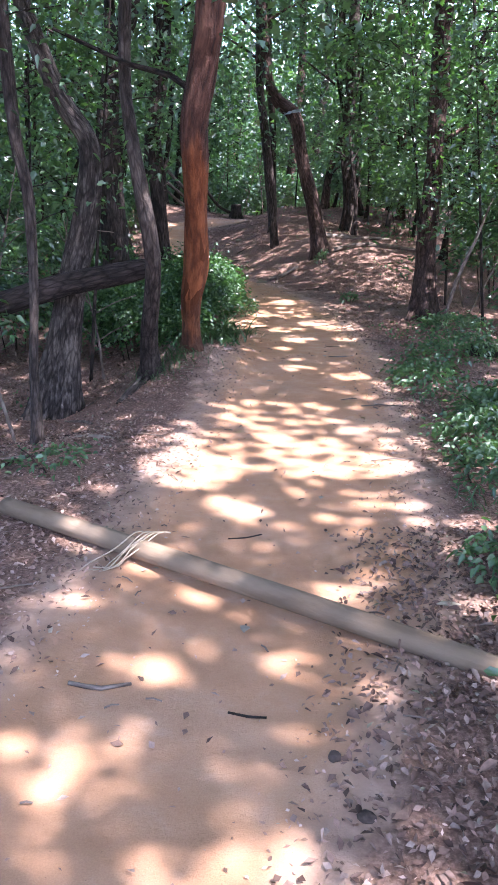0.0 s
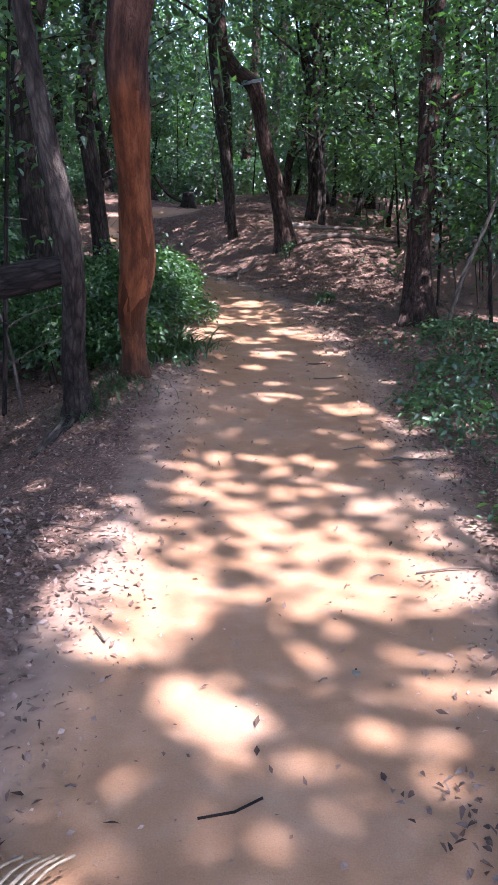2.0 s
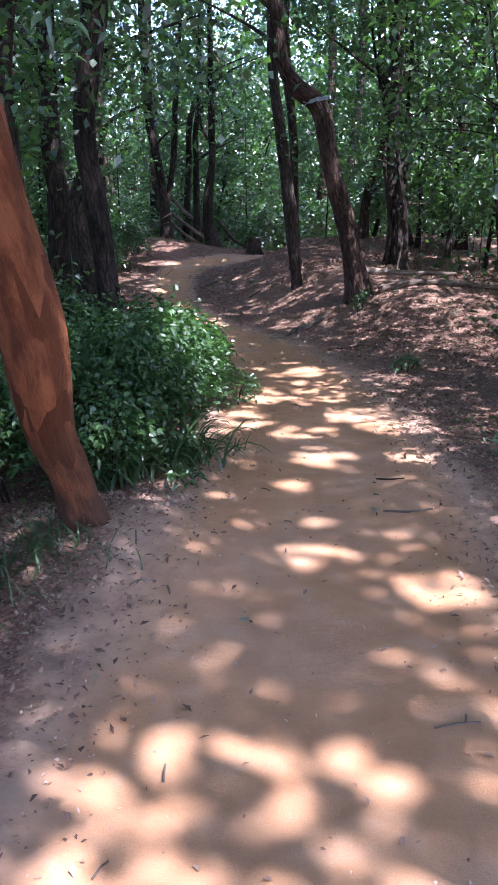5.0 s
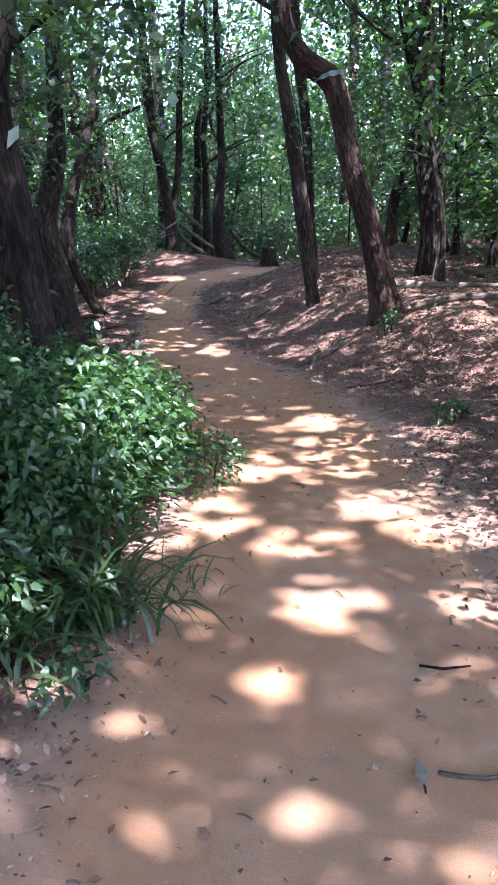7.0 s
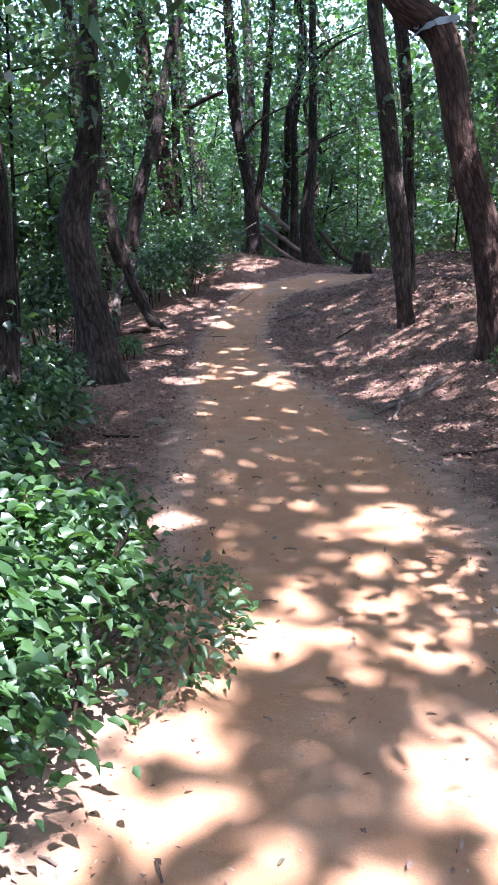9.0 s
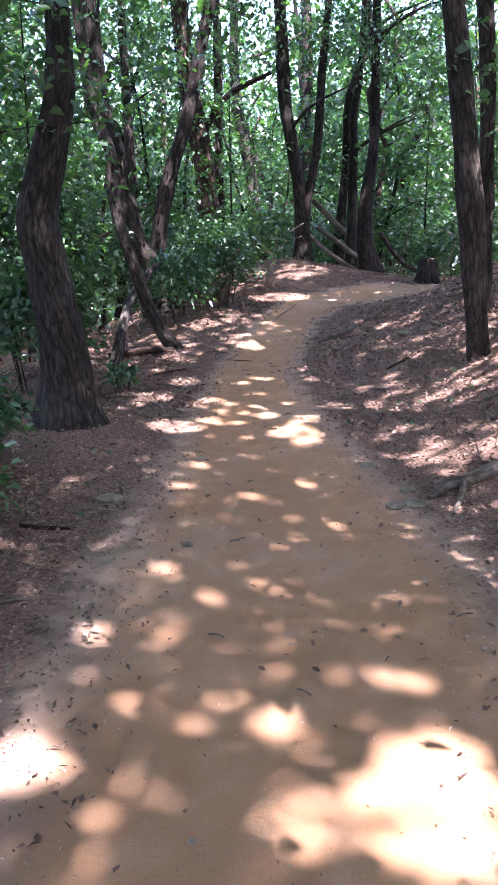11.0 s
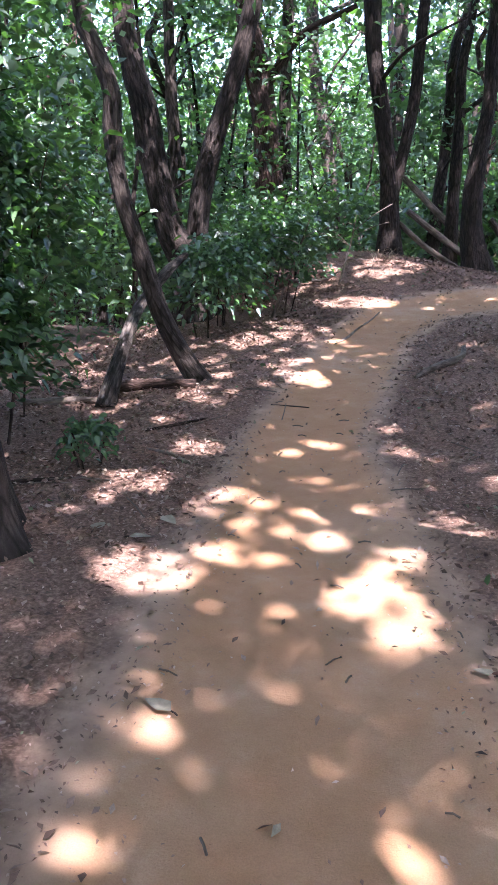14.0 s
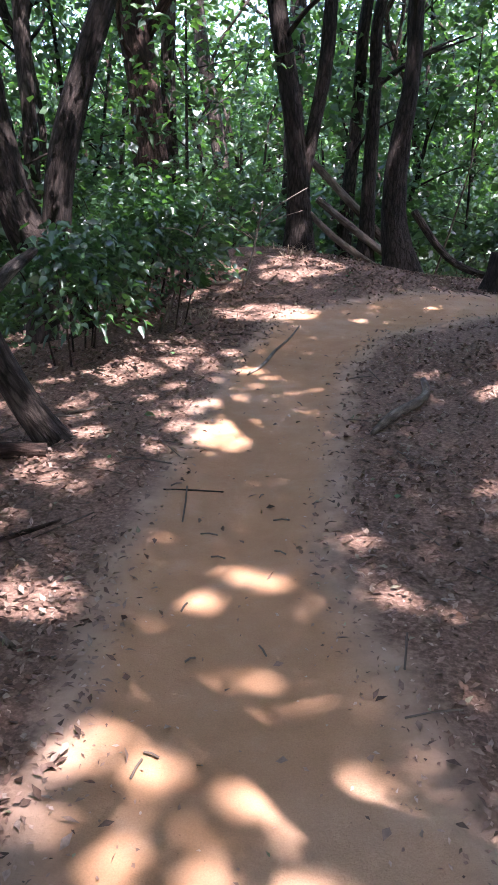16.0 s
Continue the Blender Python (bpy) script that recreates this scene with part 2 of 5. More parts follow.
def trail_offset(x, y):
    """Distance from the trail's middle, the side (right is positive) and the trail's half width there."""
    best = np.full(np.shape(x), 1e9)
    side = np.zeros(np.shape(x))
    half = np.zeros(np.shape(x))
    for i in range(len(TRAIL) - 1):
        a, b = TRAIL[i], TRAIL[i + 1]
        d = b - a
        t = np.clip(((x - a[0]) * d[0] + (y - a[1]) * d[1]) / (d @ d), 0, 1)
        px, py = x - (a[0] + t * d[0]), y - (a[1] + t * d[1])
        dist = np.hypot(px, py)
        near = dist < best
        best = np.where(near, dist, best)
        side = np.where(near, np.sign(px * d[1] - py * d[0]), side)
        half = np.where(near, TRAIL_HALF[i] * (1 - t) + TRAIL_HALF[i + 1] * t, half)
    return best, side, half


def height(x, y):
    x, y = np.asarray(x, float), np.asarray(y, float)
    z = sum(np.interp(y + o, LEVEL_Y, LEVEL_Z) for o in (-0.6, 0, 0.6)) / 3
    d = x - np.interp(y, TRAIL[:12, 1], TRAIL[:12, 0])
    z = z - 0.38 * sstep(1.0, 2.6, -d) * sstep(4, 7, y) * (1 - sstep(11, 14, y))
    z = z - 1.1 * sstep(1.3, 6.5, -d) * sstep(17, 22, y)
    z = z + 0.75 * sstep(0.9, 3.2, d) * sstep(13.5, 17.5, y) * (1 - sstep(23, 25, y))
    z = z + 0.08 * sstep(0.9, 2.0, d) * (1 - sstep(13, 16, y))
    z = z + 0.20 * np.exp(-((x + 0.85) ** 2 + (y - 8.4) ** 2) / 0.4)
    z = z + 0.42 * np.exp(-((x + 3.3) ** 2 / 3.0 + (y - 26.3) ** 2 / 1.2))
    return z


def lump(x, y, s):
    """Smooth pseudo-random relief made of a few crossing waves."""
    return (np.sin(x * s + 1.3 * np.sin(y * s * 0.7)) + np.sin(y * s * 1.23 + 1.7 * np.sin(x * s * 0.57 + 1)) + np.sin((x + y) * s * 0.71 + 2)) / 3


def surface(x, y):
    x, y = np.asarray(x, float), np.asarray(y, float)
    off, _, half = trail_offset(x, y)
    wild = sstep(half * 0.8, half + 0.8, off)
    z = height(x, y)
    z = z + (0.008 + 0.035 * wild) * lump(x, y, 2.3) + (0.003 + 0.014 * wild) * lump(x + 5, y - 3, 7.1) + 0.007 * wild * lump(x - 2, y + 9, 19.0)
    return z - 0.03 * (1 - sstep(half * 0.4, half * 1.15, off)) + 0.03


def ground_z(x, y):
    return float(surface(np.array([x]), np.array([y]))[0])


def mesh_from(name, verts, faces, material, smooth=False):
    """A mesh from arrays: verts (n, 3) and faces (m, 3 or 4)."""
    verts, faces = np.asarray(verts, np.float32), np.asarray(faces, np.int32)
    me = bpy.data.meshes.new(name)
    k = faces.shape[1]
    me.vertices.add(len(verts))
    me.vertices.foreach_set("co", verts.ravel())
    me.loops.add(faces.size)
    me.loops.foreach_set("vertex_index", faces.ravel())
    me.polygons.add(len(faces))
    me.polygons.foreach_set("loop_start", np.arange(len(faces), dtype=np.int32) * k)
    me.polygons.foreach_set("loop_total", np.full(len(faces), k, np.int32))
    if smooth:
        me.polygons.foreach_set("use_smooth", np.ones(len(faces), bool))
    me.update(calc_edges=True)
    if len(STEM_GRAIN[0]) == len(verts):
        g = me.attributes.new("grain", "FLOAT_VECTOR", "POINT")
        g.data.foreach_set("vector", STEM_GRAIN[0].astype(np.float32).ravel())
        STEM_GRAIN[0] = ()
    me.materials.append(material)
    return me


STEM_GRAIN = [()]


def part(name, me, parent, label=""):
    ob = new(name, me)
    ob.parent = parent
    return tagged(ob, label)


def grid_lines(lo, hi, step, far, grow=1.22):
    inner = list(np.arange(lo, hi + 1e-6, step))
    s, v = step, inner[0]
    while v > -far:
        s *= grow
        v -= s
        inner.insert(0, v)
    s, v = step, inner[-1]
    while v < far:
        s *= grow
        v += s
        inner.append(v)
    return np.array(inner)


gx = grid_lines(-5.0, 4.0, 0.068, 900)
gy = grid_lines(-0.5, 27.5, 0.078, 900)
GX, GY = np.meshgrid(gx, gy)
GZ = surface(GX, GY)
nx, ny = len(gx), len(gy)
idx = np.arange(nx * ny).reshape(ny, nx)
quads = np.stack([idx[:-1, :-1], idx[:-1, 1:], idx[1:, 1:], idx[1:, :-1]], -1).reshape(-1, 4)
ground_mesh = mesh_from("ground", np.stack([GX, GY, GZ], -1).reshape(-1, 3), quads, GROUND, True)
off, side, half = trail_offset(GX, GY)
attr = ground_mesh.attributes.new("trail", "FLOAT", "POINT")
attr.data.foreach_set("value", (1 - sstep(half * 0.35, half * 1.9, off)).astype(np.float32).ravel())
tagged(new("ground", ground_mesh), "trodden orange clay trail through brown leaf-littered forest floor", "ground", kind="structure")


# ---- plants: builders ----
rng = np.random.default_rng(7)


def resample(pts, step):
    """Smooth a centre line (x, y, z, r) by a Catmull-Rom curve, at about even steps."""
    p = np.array(pts, float)
    p = np.vstack([2 * p[0] - p[1], p, 2 * p[-1] - p[-2]])
    out = []
    for i in range(1, len(p) - 2):
        a, b, c, d = p[i - 1:i + 3]
        n = max(1, int(np.linalg.norm(c[:3] - b[:3]) / step))
        t = np.arange(n)[:, None] / n
        out.append(0.5 * (2 * b + (c - a) * t + (2 * a - 5 * b + 4 * c - d) * t ** 2 + (3 * b - a - 3 * c + d) * t ** 3))
    out.append(p[-2][None])
    out = np.vstack(out)
    out[:, 3] = np.maximum(out[:, 3], 0.004)
    return out


def tube(pts, segs=12, step=0.12, rough=0.10, flare=0.0, seed=0, cap=True):
    """A gnarled tube along a centre line: ridges, lumps and a flared root foot. Returns verts, faces (quads)."""
    c = resample(pts, step)
    n = len(c)
    tang = np.gradient(c[:, :3], axis=0)
    tang /= np.linalg.norm(tang, axis=1)[:, None] + 1e-9
    ref = np.array([0.31, 0.95, 0.05])
    u = np.cross(tang, ref)
    bad = np.linalg.norm(u, axis=1) < 0.2
    u[bad] = np.cross(tang[bad], np.array([1.0, 0, 0.1]))
    u /= np.linalg.norm(u, axis=1)[:, None]
    w = np.cross(tang, u)
    ang = np.arange(segs) / segs * 2 * math.pi
    s = np.concatenate([[0], np.cumsum(np.linalg.norm(np.diff(c[:, :3], axis=0), axis=1))])
    A, S = np.meshgrid(ang, s)
    k = seed * 1.7
    bumps = 0.5 * np.sin(3 * A + 1.1 * np.sin(S * 2.1 + k) + k) + 0.35 * np.sin(5 * A + 1.9 * np.sin(S * 3.3 + 2 * k)) + 0.4 * np.sin(2 * A + S * 4.1 + k) + 0.3 * np.sin(S * 7.3 + A + 3 * k)
    bumps += 0.5 * np.sin(9 * A + 2.5 * np.sin(S * 5.2 + k)) * (segs >= 16)
    r = c[:, 3][:, None] * (1 + rough * bumps)
    if flare:
        foot = np.exp(-S / (flare * 1.2))
        r = r * (1 + foot * (0.55 + 0.35 * np.sin(4 * A + k) + 0.25 * np.sin(3 * A + 2.3 * k)))
    v = c[:, None, :3] + r[..., None] * (np.cos(A)[..., None] * u[:, None] + np.sin(A)[..., None] * w[:, None])
    verts = v.reshape(-1, 3)
    i = np.arange(n * segs).reshape(n, segs)
    j = np.roll(i, -1, axis=1)
    f = np.stack([i[:-1], j[:-1], j[1:], i[1:]], -1).reshape(-1, 4)
    if cap:
        ends = []
        for row, centre, flip in ((0, c[0, :3], True), (n - 1, c[-1, :3], False)):
            ci = len(verts)
            verts = np.vstack([verts, centre[None]])
            ring = i[row]
            for q in range(0, segs, 2):
                a, b, d = ring[q], ring[(q + 1) % segs], ring[(q + 2) % segs]
                ends.append((ci, d, b, a) if flip else (ci, a, b, d))
        f = np.vstack([f, np.array(ends)])
    rr = c[:, 3][:, None]
    grain = np.stack([rr * np.cos(A) + seed * 0.37, rr * np.sin(A) + seed * 0.53, S], -1).reshape(-1, 3)
    if cap:
        grain = np.vstack([grain, grain[0], grain[-1]])
    STEM_GRAIN[0] = grain
    return verts, f


def joined(pieces):
    vs, fs, n = [], [], 0
    for v, f in pieces:
        vs.append(v)
        fs.append(np.asarray(f) + n)
        n += len(v)
    return np.vstack(vs), np.vstack(fs)


def unit(v):
    return v / (np.linalg.norm(v, axis=-1, keepdims=True) + 1e-9)


def leaves(centres, length, width, up=0.6, fold=0.25, axis=None, droop=0.2):
    """Folded pointed leaves, four corners each. Returns verts, quads."""
    n = len(centres)
    nrm = unit(rng.normal(size=(n, 3)) * 0.55 + np.array([0, 0, up]))
    ax = rng.normal(size=(n, 3)) if axis is None else axis + rng.normal(size=(n, 3)) * 0.35
    ax = ax - (ax * nrm).sum(1, keepdims=True) * nrm
    ax = unit(ax)
    ax[:, 2] -= droop
    wd = unit(np.cross(nrm, ax))
    L = length * rng.uniform(0.65, 1.3, (n, 1))
    W = width * rng.uniform(0.7, 1.25, (n, 1))
    a = centres - ax * L * 0.5
    b = centres + wd * W * 0.5 + nrm * W * fold - ax * L * 0.08
    c = centres + ax * L * 0.5
    d = centres - wd * W * 0.5 + nrm * W * fold - ax * L * 0.08
    v = np.stack([a, b, c, d], 1).reshape(-1, 3)
    return v, np.arange(4 * n).reshape(n, 4)


def pointed_leaves(centres, length, width, up=0.7, axis=None, fold=0.18, droop=0.25):
    """Ovate leaves with six corners and a curved midrib, for plants near the eye. Two quads each."""
    n = len(centres)
    nrm = unit(rng.normal(size=(n, 3)) * 0.45 + np.array([0, 0, up]))
    ax = rng.normal(size=(n, 3)) if axis is None else axis + rng.normal(size=(n, 3)) * 0.4
    ax = unit(ax - (ax * nrm).sum(1, keepdims=True) * nrm)
    wd = np.cross(nrm, ax)
    L = length * rng.uniform(0.55, 1.3, (n, 1))
    W = width * rng.uniform(0.7, 1.2, (n, 1))
    base = centres - ax * L * 0.45
    tip = centres + ax * L * 0.55 - np.array([0, 0, 1.0]) * L * droop
    l1 = centres - ax * L * 0.18 + wd * W * 0.5 + nrm * W * fold
    r1 = centres - ax * L * 0.18 - wd * W * 0.5 + nrm * W * fold
    l2 = centres + ax * L * 0.2 + wd * W * 0.36 + nrm * W * fold * 0.5
    r2 = centres + ax * L * 0.2 - wd * W * 0.36 + nrm * W * fold * 0.5
    v = np.stack([base, l1, l2, tip, r2, r1], 1).reshape(-1, 3)
    k = np.arange(n)[:, None] * 6
    f = np.stack([k + np.array([0, 1, 2, 3]), k + np.array([0, 3, 4, 5])], 1).reshape(-1, 4)
    return v, f


# ---- gaps cut in the added canopy to set sun patches on the ground (x, y, rx, ry, share of open sky) ----
def sun_share(x, y):
    d = x - np.interp(y, TRAIL[:12, 1], TRAIL[:12, 0])
    s = 0.04 - 0.035 * sstep(13.9, 14.4, y)
    s = s + 0.16 * sstep(1.6, 3.2, -d) * sstep(12, 14, y) + 0.05 * sstep(2.5, 4.0, -d)
    s = s + (0.3 * sstep(0.9, 1.6, d) + 0.22 * sstep(1.5, 2.4, d)) * sstep(9, 11, y) + 0.2 * sstep(1.6, 2.6, d) * (1 - sstep(9, 11, y))
    for cx, cy, rx, ry, o in (*GAPS_LOG, *GAPS_BEND, *GAPS_SHADE, *GAPS_RISE, *GAPS_WOOD):
        q = ((x - cx) / rx) ** 2 + ((y - cy) / ry) ** 2
        s = np.maximum(s, o * (1 - sstep(0.8, 1.1, q)))
    return s


GAPS_LOG = (
    (-0.42, 4.95, 0.38, 0.46, 1.0), (0.75, 5.1, 0.46, 0.3, 1.0), (0.2, 5.2, 0.45, 0.4, 0.75), (0.3, 5.75, 1.2, 0.45, 0.68), (0.35, 6.5, 0.8, 0.5, 0.5), (1.75, 5.3, 0.6, 0.6, 0.6), (0.35, 4.25, 0.7, 0.4, 0.45),
    (-0.6, 1.95, 0.24, 0.2, 0.75), (-0.02, 1.62, 0.14, 0.1, 0.9), (0.28, 1.52, 0.2, 0.1, 0.8), (-0.8, 2.06, 0.08, 0.08, 1.0), (-0.81, 3.03, 0.13, 0.1, 1.0), (-0.26, 3.14, 0.12, 0.1, 1.0), (-0.41, 2.52, 0.12, 0.11, 1.0), (-0.53, 3.45, 0.15, 0.14, 1.0), (0.4, 3.17, 0.12, 0.1, 0.9), (1.1, 4.02, 0.3, 0.2, 0.7), (-0.24, 1.55, 0.12, 0.1, 1.0), (-0.55, 5.75, 0.35, 0.5, 0.65),
)
GAPS_BEND = (
    (0.48, 8.35, 0.3, 0.16, 0.5), (0.1, 12.05, 0.22, 0.26, 1.0), (0.03, 11.3, 0.2, 0.5, 0.8), (1.3, 10.95, 0.32, 0.32, 1.0), (1.02, 11.44, 0.3, 0.25, 0.9), (0.4, 9.47, 0.11, 0.11, 1.0), (0.64, 10.1, 0.24, 0.3, 0.8), (0.4, 8.68, 0.18, 0.14, 0.62), (0.6, 8.78, 0.16, 0.12, 0.62),
    (0.8, 12.5, 0.75, 0.6, 0.6), (0.5, 10.8, 0.3, 0.2, 0.8), (1.26, 10.05, 0.2, 0.22, 0.8), (1.3, 11.4, 0.6, 0.6, 0.6), (1.6, 12.7, 0.8, 0.8, 0.6), (1.09, 8.0, 0.25, 0.2, 0.7), (1.4, 7.46, 0.2, 0.2, 0.8), (-0.62, 11.2, 0.38, 0.8, 1.0), (-0.30, 10.9, 0.25, 0.5, 0.8),
)
GAPS_SHADE = (
    (0.69, 13.45, 0.3, 0.3, 0.8), (-0.68, 13.26, 0.17, 0.17, 1.0), (0.55, 13.5, 0.2, 0.35, 1.0), (0.05, 13.71, 0.1, 0.1, 1.0), (0.25, 13.3, 0.12, 0.12, 1.0), (0.4, 14.11, 0.13, 0.09, 1.0), (-0.29, 14.74, 0.13, 0.08, 0.9), (-0.08, 15.64, 0.14, 0.1, 0.9),
    (-1.35, 16.48, 0.12, 0.1, 1.0), (-1.25, 16.04, 0.14, 0.1, 0.8), (-0.52, 16.29, 0.14, 0.1, 0.8), (0.6, 17.5, 0.9, 0.8, 0.55), (1.2, 15.2, 0.8, 0.5, 0.5), (-1.55, 7.6, 0.2, 0.25, 0.7),
)
GAPS_RISE = (
    (-1.9, 17.45, 0.25, 0.22, 1.0), (-1.64, 17.78, 0.26, 0.12, 1.0), (-0.93, 17.65, 0.17, 0.22, 1.0), (-0.74, 17.4, 0.13, 0.22, 1.0), (-0.74, 18.41, 0.18, 0.13, 1.0), (-1.93, 18.35, 0.24, 0.24, 0.85), (-1.5, 18.12, 0.35, 0.14, 0.85), (-0.9, 17.97, 0.16, 0.14, 0.95), (-1.93, 19.33, 0.085, 0.08, 1.0), (-1.84, 19.55, 0.085, 0.08, 1.0), (-1.68, 19.53, 0.085, 0.08, 1.0),
    (-1.6, 18.65, 0.11, 0.1, 1.0), (-2.56, 18.45, 0.25, 0.2, 0.8), (-1.8, 18.78, 0.1, 0.08, 1.0), (-1.64, 18.9, 0.1, 0.08, 1.0), (-1.2, 18.43, 0.11, 0.1, 1.0), (-1.42, 18.42, 0.12, 0.1, 0.9), (-1.23, 19.5, 0.1, 0.1, 1.0), (-2.52, 19.16, 0.2, 0.16, 0.9),
)
GAPS_WOOD = (
    (-2.43, 21.1, 0.22, 0.3, 0.9), (-3.1, 24.4, 0.55, 0.32, 1.0), (-3.55, 22.26, 0.3, 0.2, 0.9), (-3.2, 26.0, 0.5, 0.5, 0.8), (0.3, 18.4, 0.9, 0.6, 0.5), (3.6, 13.8, 1.5, 1.5, 0.5), (3.2, 20.2, 1.5, 2.0, 0.5), (-5.2, 20.0, 1.2, 1.6, 0.4), (-5.0, 25.0, 1.4, 1.6, 0.45), (-3.4, 21.5, 0.9, 2.0, 0.3),
)


LATTICE = np.random.default_rng(11).random((256, 256))


def patch_noise(x, y, cell):
    """Smooth random relief on a lattice of that cell size, 0 to 1."""
    u, v = x / cell, y / cell
    i, j = np.floor(u).astype(int), np.floor(v).astype(int)
    a, b = u - i, v - j
    a, b = a * a * (3 - 2 * a), b * b * (3 - 2 * b)
    q = lambda k, l: LATTICE[(i + k) % 256, (j + l) % 256]
    return (q(0, 0) * (1 - a) + q(1, 0) * a) * (1 - b) + (q(0, 1) * (1 - a) + q(1, 1) * a) * b


HOLE_CELL = 0.13


def in_hole(x, y, share):
    """Whether points lie in small round gaps cut to cast sun discs: one gap at most in each cell, opened by share."""
    inside = np.zeros(np.shape(x), bool)
    i, j = np.floor(x / HOLE_CELL).astype(int), np.floor(y / HOLE_CELL).astype(int)
    for a in (-1, 0, 1):
        for b in (-1, 0, 1):
            k, l = i + a, j + b
            cx = (k + LATTICE[k % 256, l % 256]) * HOLE_CELL
            cy = (l + LATTICE[(l + 91) % 256, (k + 37) % 256]) * HOLE_CELL
            open_here = LATTICE[(k + 149) % 256, (l + 13) % 256] < share * 0.92
            r = HOLE_CELL * (0.50 + 0.22 * LATTICE[(l + 7) % 256, (k + 201) % 256])
            inside |= open_here & ((x - cx) ** 2 + (y - cy) ** 2 < r * r)
    return inside


def lit_keep(p, strength=1.0):
    """Which of the points p (n, 3) may carry a leaf: leaves are left out where sun patches are set on the floor."""
    g = p[:, :2] - np.outer(p[:, 2] + 0.4, np.array([SUN_DIR.x, SUN_DIR.y]) / SUN_DIR.z)
    x, y = g[:, 0], g[:, 1]
    share = sun_share(x, y) * strength
    shut = np.where(in_hole(x, y, share), 0.96, 0.0)
    drop = np.where(share > 0.85, 0.93, shut)
    # low twigs are thinned over the trail alone; elsewhere they catch the sun
    over = np.abs(x - np.interp(y, TRAIL[:12, 1], TRAIL[:12, 0])) < 1.3
    # the high crowns are thinned off the trail to brighten the woods, most on its right
    d = x - np.interp(y, TRAIL[:12, 1], TRAIL[:12, 0])
    airy = 0.8 * sstep(1.9, 2.9, d) * sstep(6, 9, y) + 0.35 * sstep(1.8, 3.2, -d) * sstep(15, 18, y) + 0.35 * sstep(2.0, 3.5, -d) * (1 - sstep(15, 18, y))
    return rng.random(len(p)) > np.where((p[:, 2] > 6.0) | over, np.maximum(drop, airy * (p[:, 2] > 6.0)), 0.0)


def tree(label, pts, bark, limbs=(), crown=None, segs=16, flare=0.25, rough=0.08, group="forest trees", seed=0, name="tree"):
    """A tree: trunk along pts (x, y, z, r), limbs as further centre lines, and a crown of leaf clumps."""
    x, y, z, r = pts[0]
    gz = ground_z(x, y)
    foot = new(name)
    foot.location = (x, y, gz)
    base = np.array([x, y, gz, 0])
    line = np.array(pts, float)
    if line[0, 2] > gz + 0.15:
        line = np.vstack([[x, y, gz, r * 1.1], line])
    line[0, 2] = gz - 0.12
    v, f = tube(line - base, segs, 0.07, rough, flare, seed)
    part("trunk", mesh_from("trunk", v, f, bark, True), foot)
    for k, lm in enumerate(limbs):
        v, f = tube(np.array(lm, float) - base, 8, 0.12, 0.08, 0, seed + k + 1)
        part("limb", mesh_from("limb", v, f, BARK_DARK if bark is BARK_RED else bark, True), foot)
    if crown is not None and len(crown[0]):
        part("crown", mesh_from("crown", crown[0] - base[:3], crown[1], crown[2]), foot)
    return tagged(foot, label, "tree", group)


def twig_crown(top, spread, z0, z1, clumps, per, size, material=None, seed=0, radius=0.38):
    """Leaf clumps round a stem between two heights; returns verts, faces, material."""
    a = rng.uniform(0, 2 * math.pi, clumps)
    d = spread * np.sqrt(rng.uniform(0.05, 1, clumps))
    c = np.stack([top[0] + d * np.cos(a), top[1] + d * np.sin(a), rng.uniform(z0, z1, clumps)], 1)
    p = np.repeat(c, per, 0) + rng.normal(size=(clumps * per, 3)) * np.array([radius, radius, radius * 0.5])
    p = p[lit_keep(p)]
    v, f = leaves(p, size, size * 0.62)
    return v, f, material or LEAF_WOODS


def rise(pts, top, sway=0.3, r_end=0.03):
    """Carry a trunk on above its known part up to the height top."""
    x, y, z, r = pts[-1]
    px, py, pz, _ = pts[-2]
    dx, dy = (x - px) / max(0.2, z - pz), (y - py) / max(0.2, z - pz)
    out = list(pts)
    steps = 4
    for k in range(1, steps + 1):
        q = k / steps
        h = z + (top - z) * q
        out.append((x + dx * (h - z) * 0.35 + random.uniform(-sway, sway) * q, y + dy * (h - z) * 0.35 + random.uniform(-sway, sway) * q, h, r + (r_end - r) * q))
    return out


def boughs(stem, n, z0, reach, r=0.035, lift=0.5):
    """Limbs that leave a stem above z0."""
    st = np.array(stem)
    out = []
    for k in range(n):
        h = random.uniform(z0, st[-1, 2] * 0.9)
        x, y = np.interp(h, st[:, 2], st[:, 0]), np.interp(h, st[:, 2], st[:, 1])
        rad = np.interp(h, st[:, 2], st[:, 3])
        a = random.uniform(0, 2 * math.pi)
        L = reach * random.uniform(0.6, 1.2)
        q = min(rad * 0.6, r)
        out.append([(x, y, h, q), (x + L * 0.4 * math.cos(a), y + L * 0.4 * math.sin(a), h + L * lift * 0.5, q * 0.75), (x + L * math.cos(a + 0.3), y + L * math.sin(a + 0.3), h + L * lift, q * 0.3)])
    return out


def standing(label, pts, bark, top=9.0, seed=0, crown=(0, 0), limb=3, limb_z=2.5, extra=(), segs=16, flare=0.25, rough=0.08, low=None, leaf=0.10):
    stem = rise(pts, top)
    cr = None
    n, per = crown
    if n:
        z0 = low if low is not None else pts[-1][2]
        cr = twig_crown(stem[-3], 1.9, z0, top + 0.5, n, per, leaf)
    return tree(label, stem, bark, list(extra) + boughs(stem, limb, limb_z, 1.6), cr, segs, flare, rough, seed=seed)


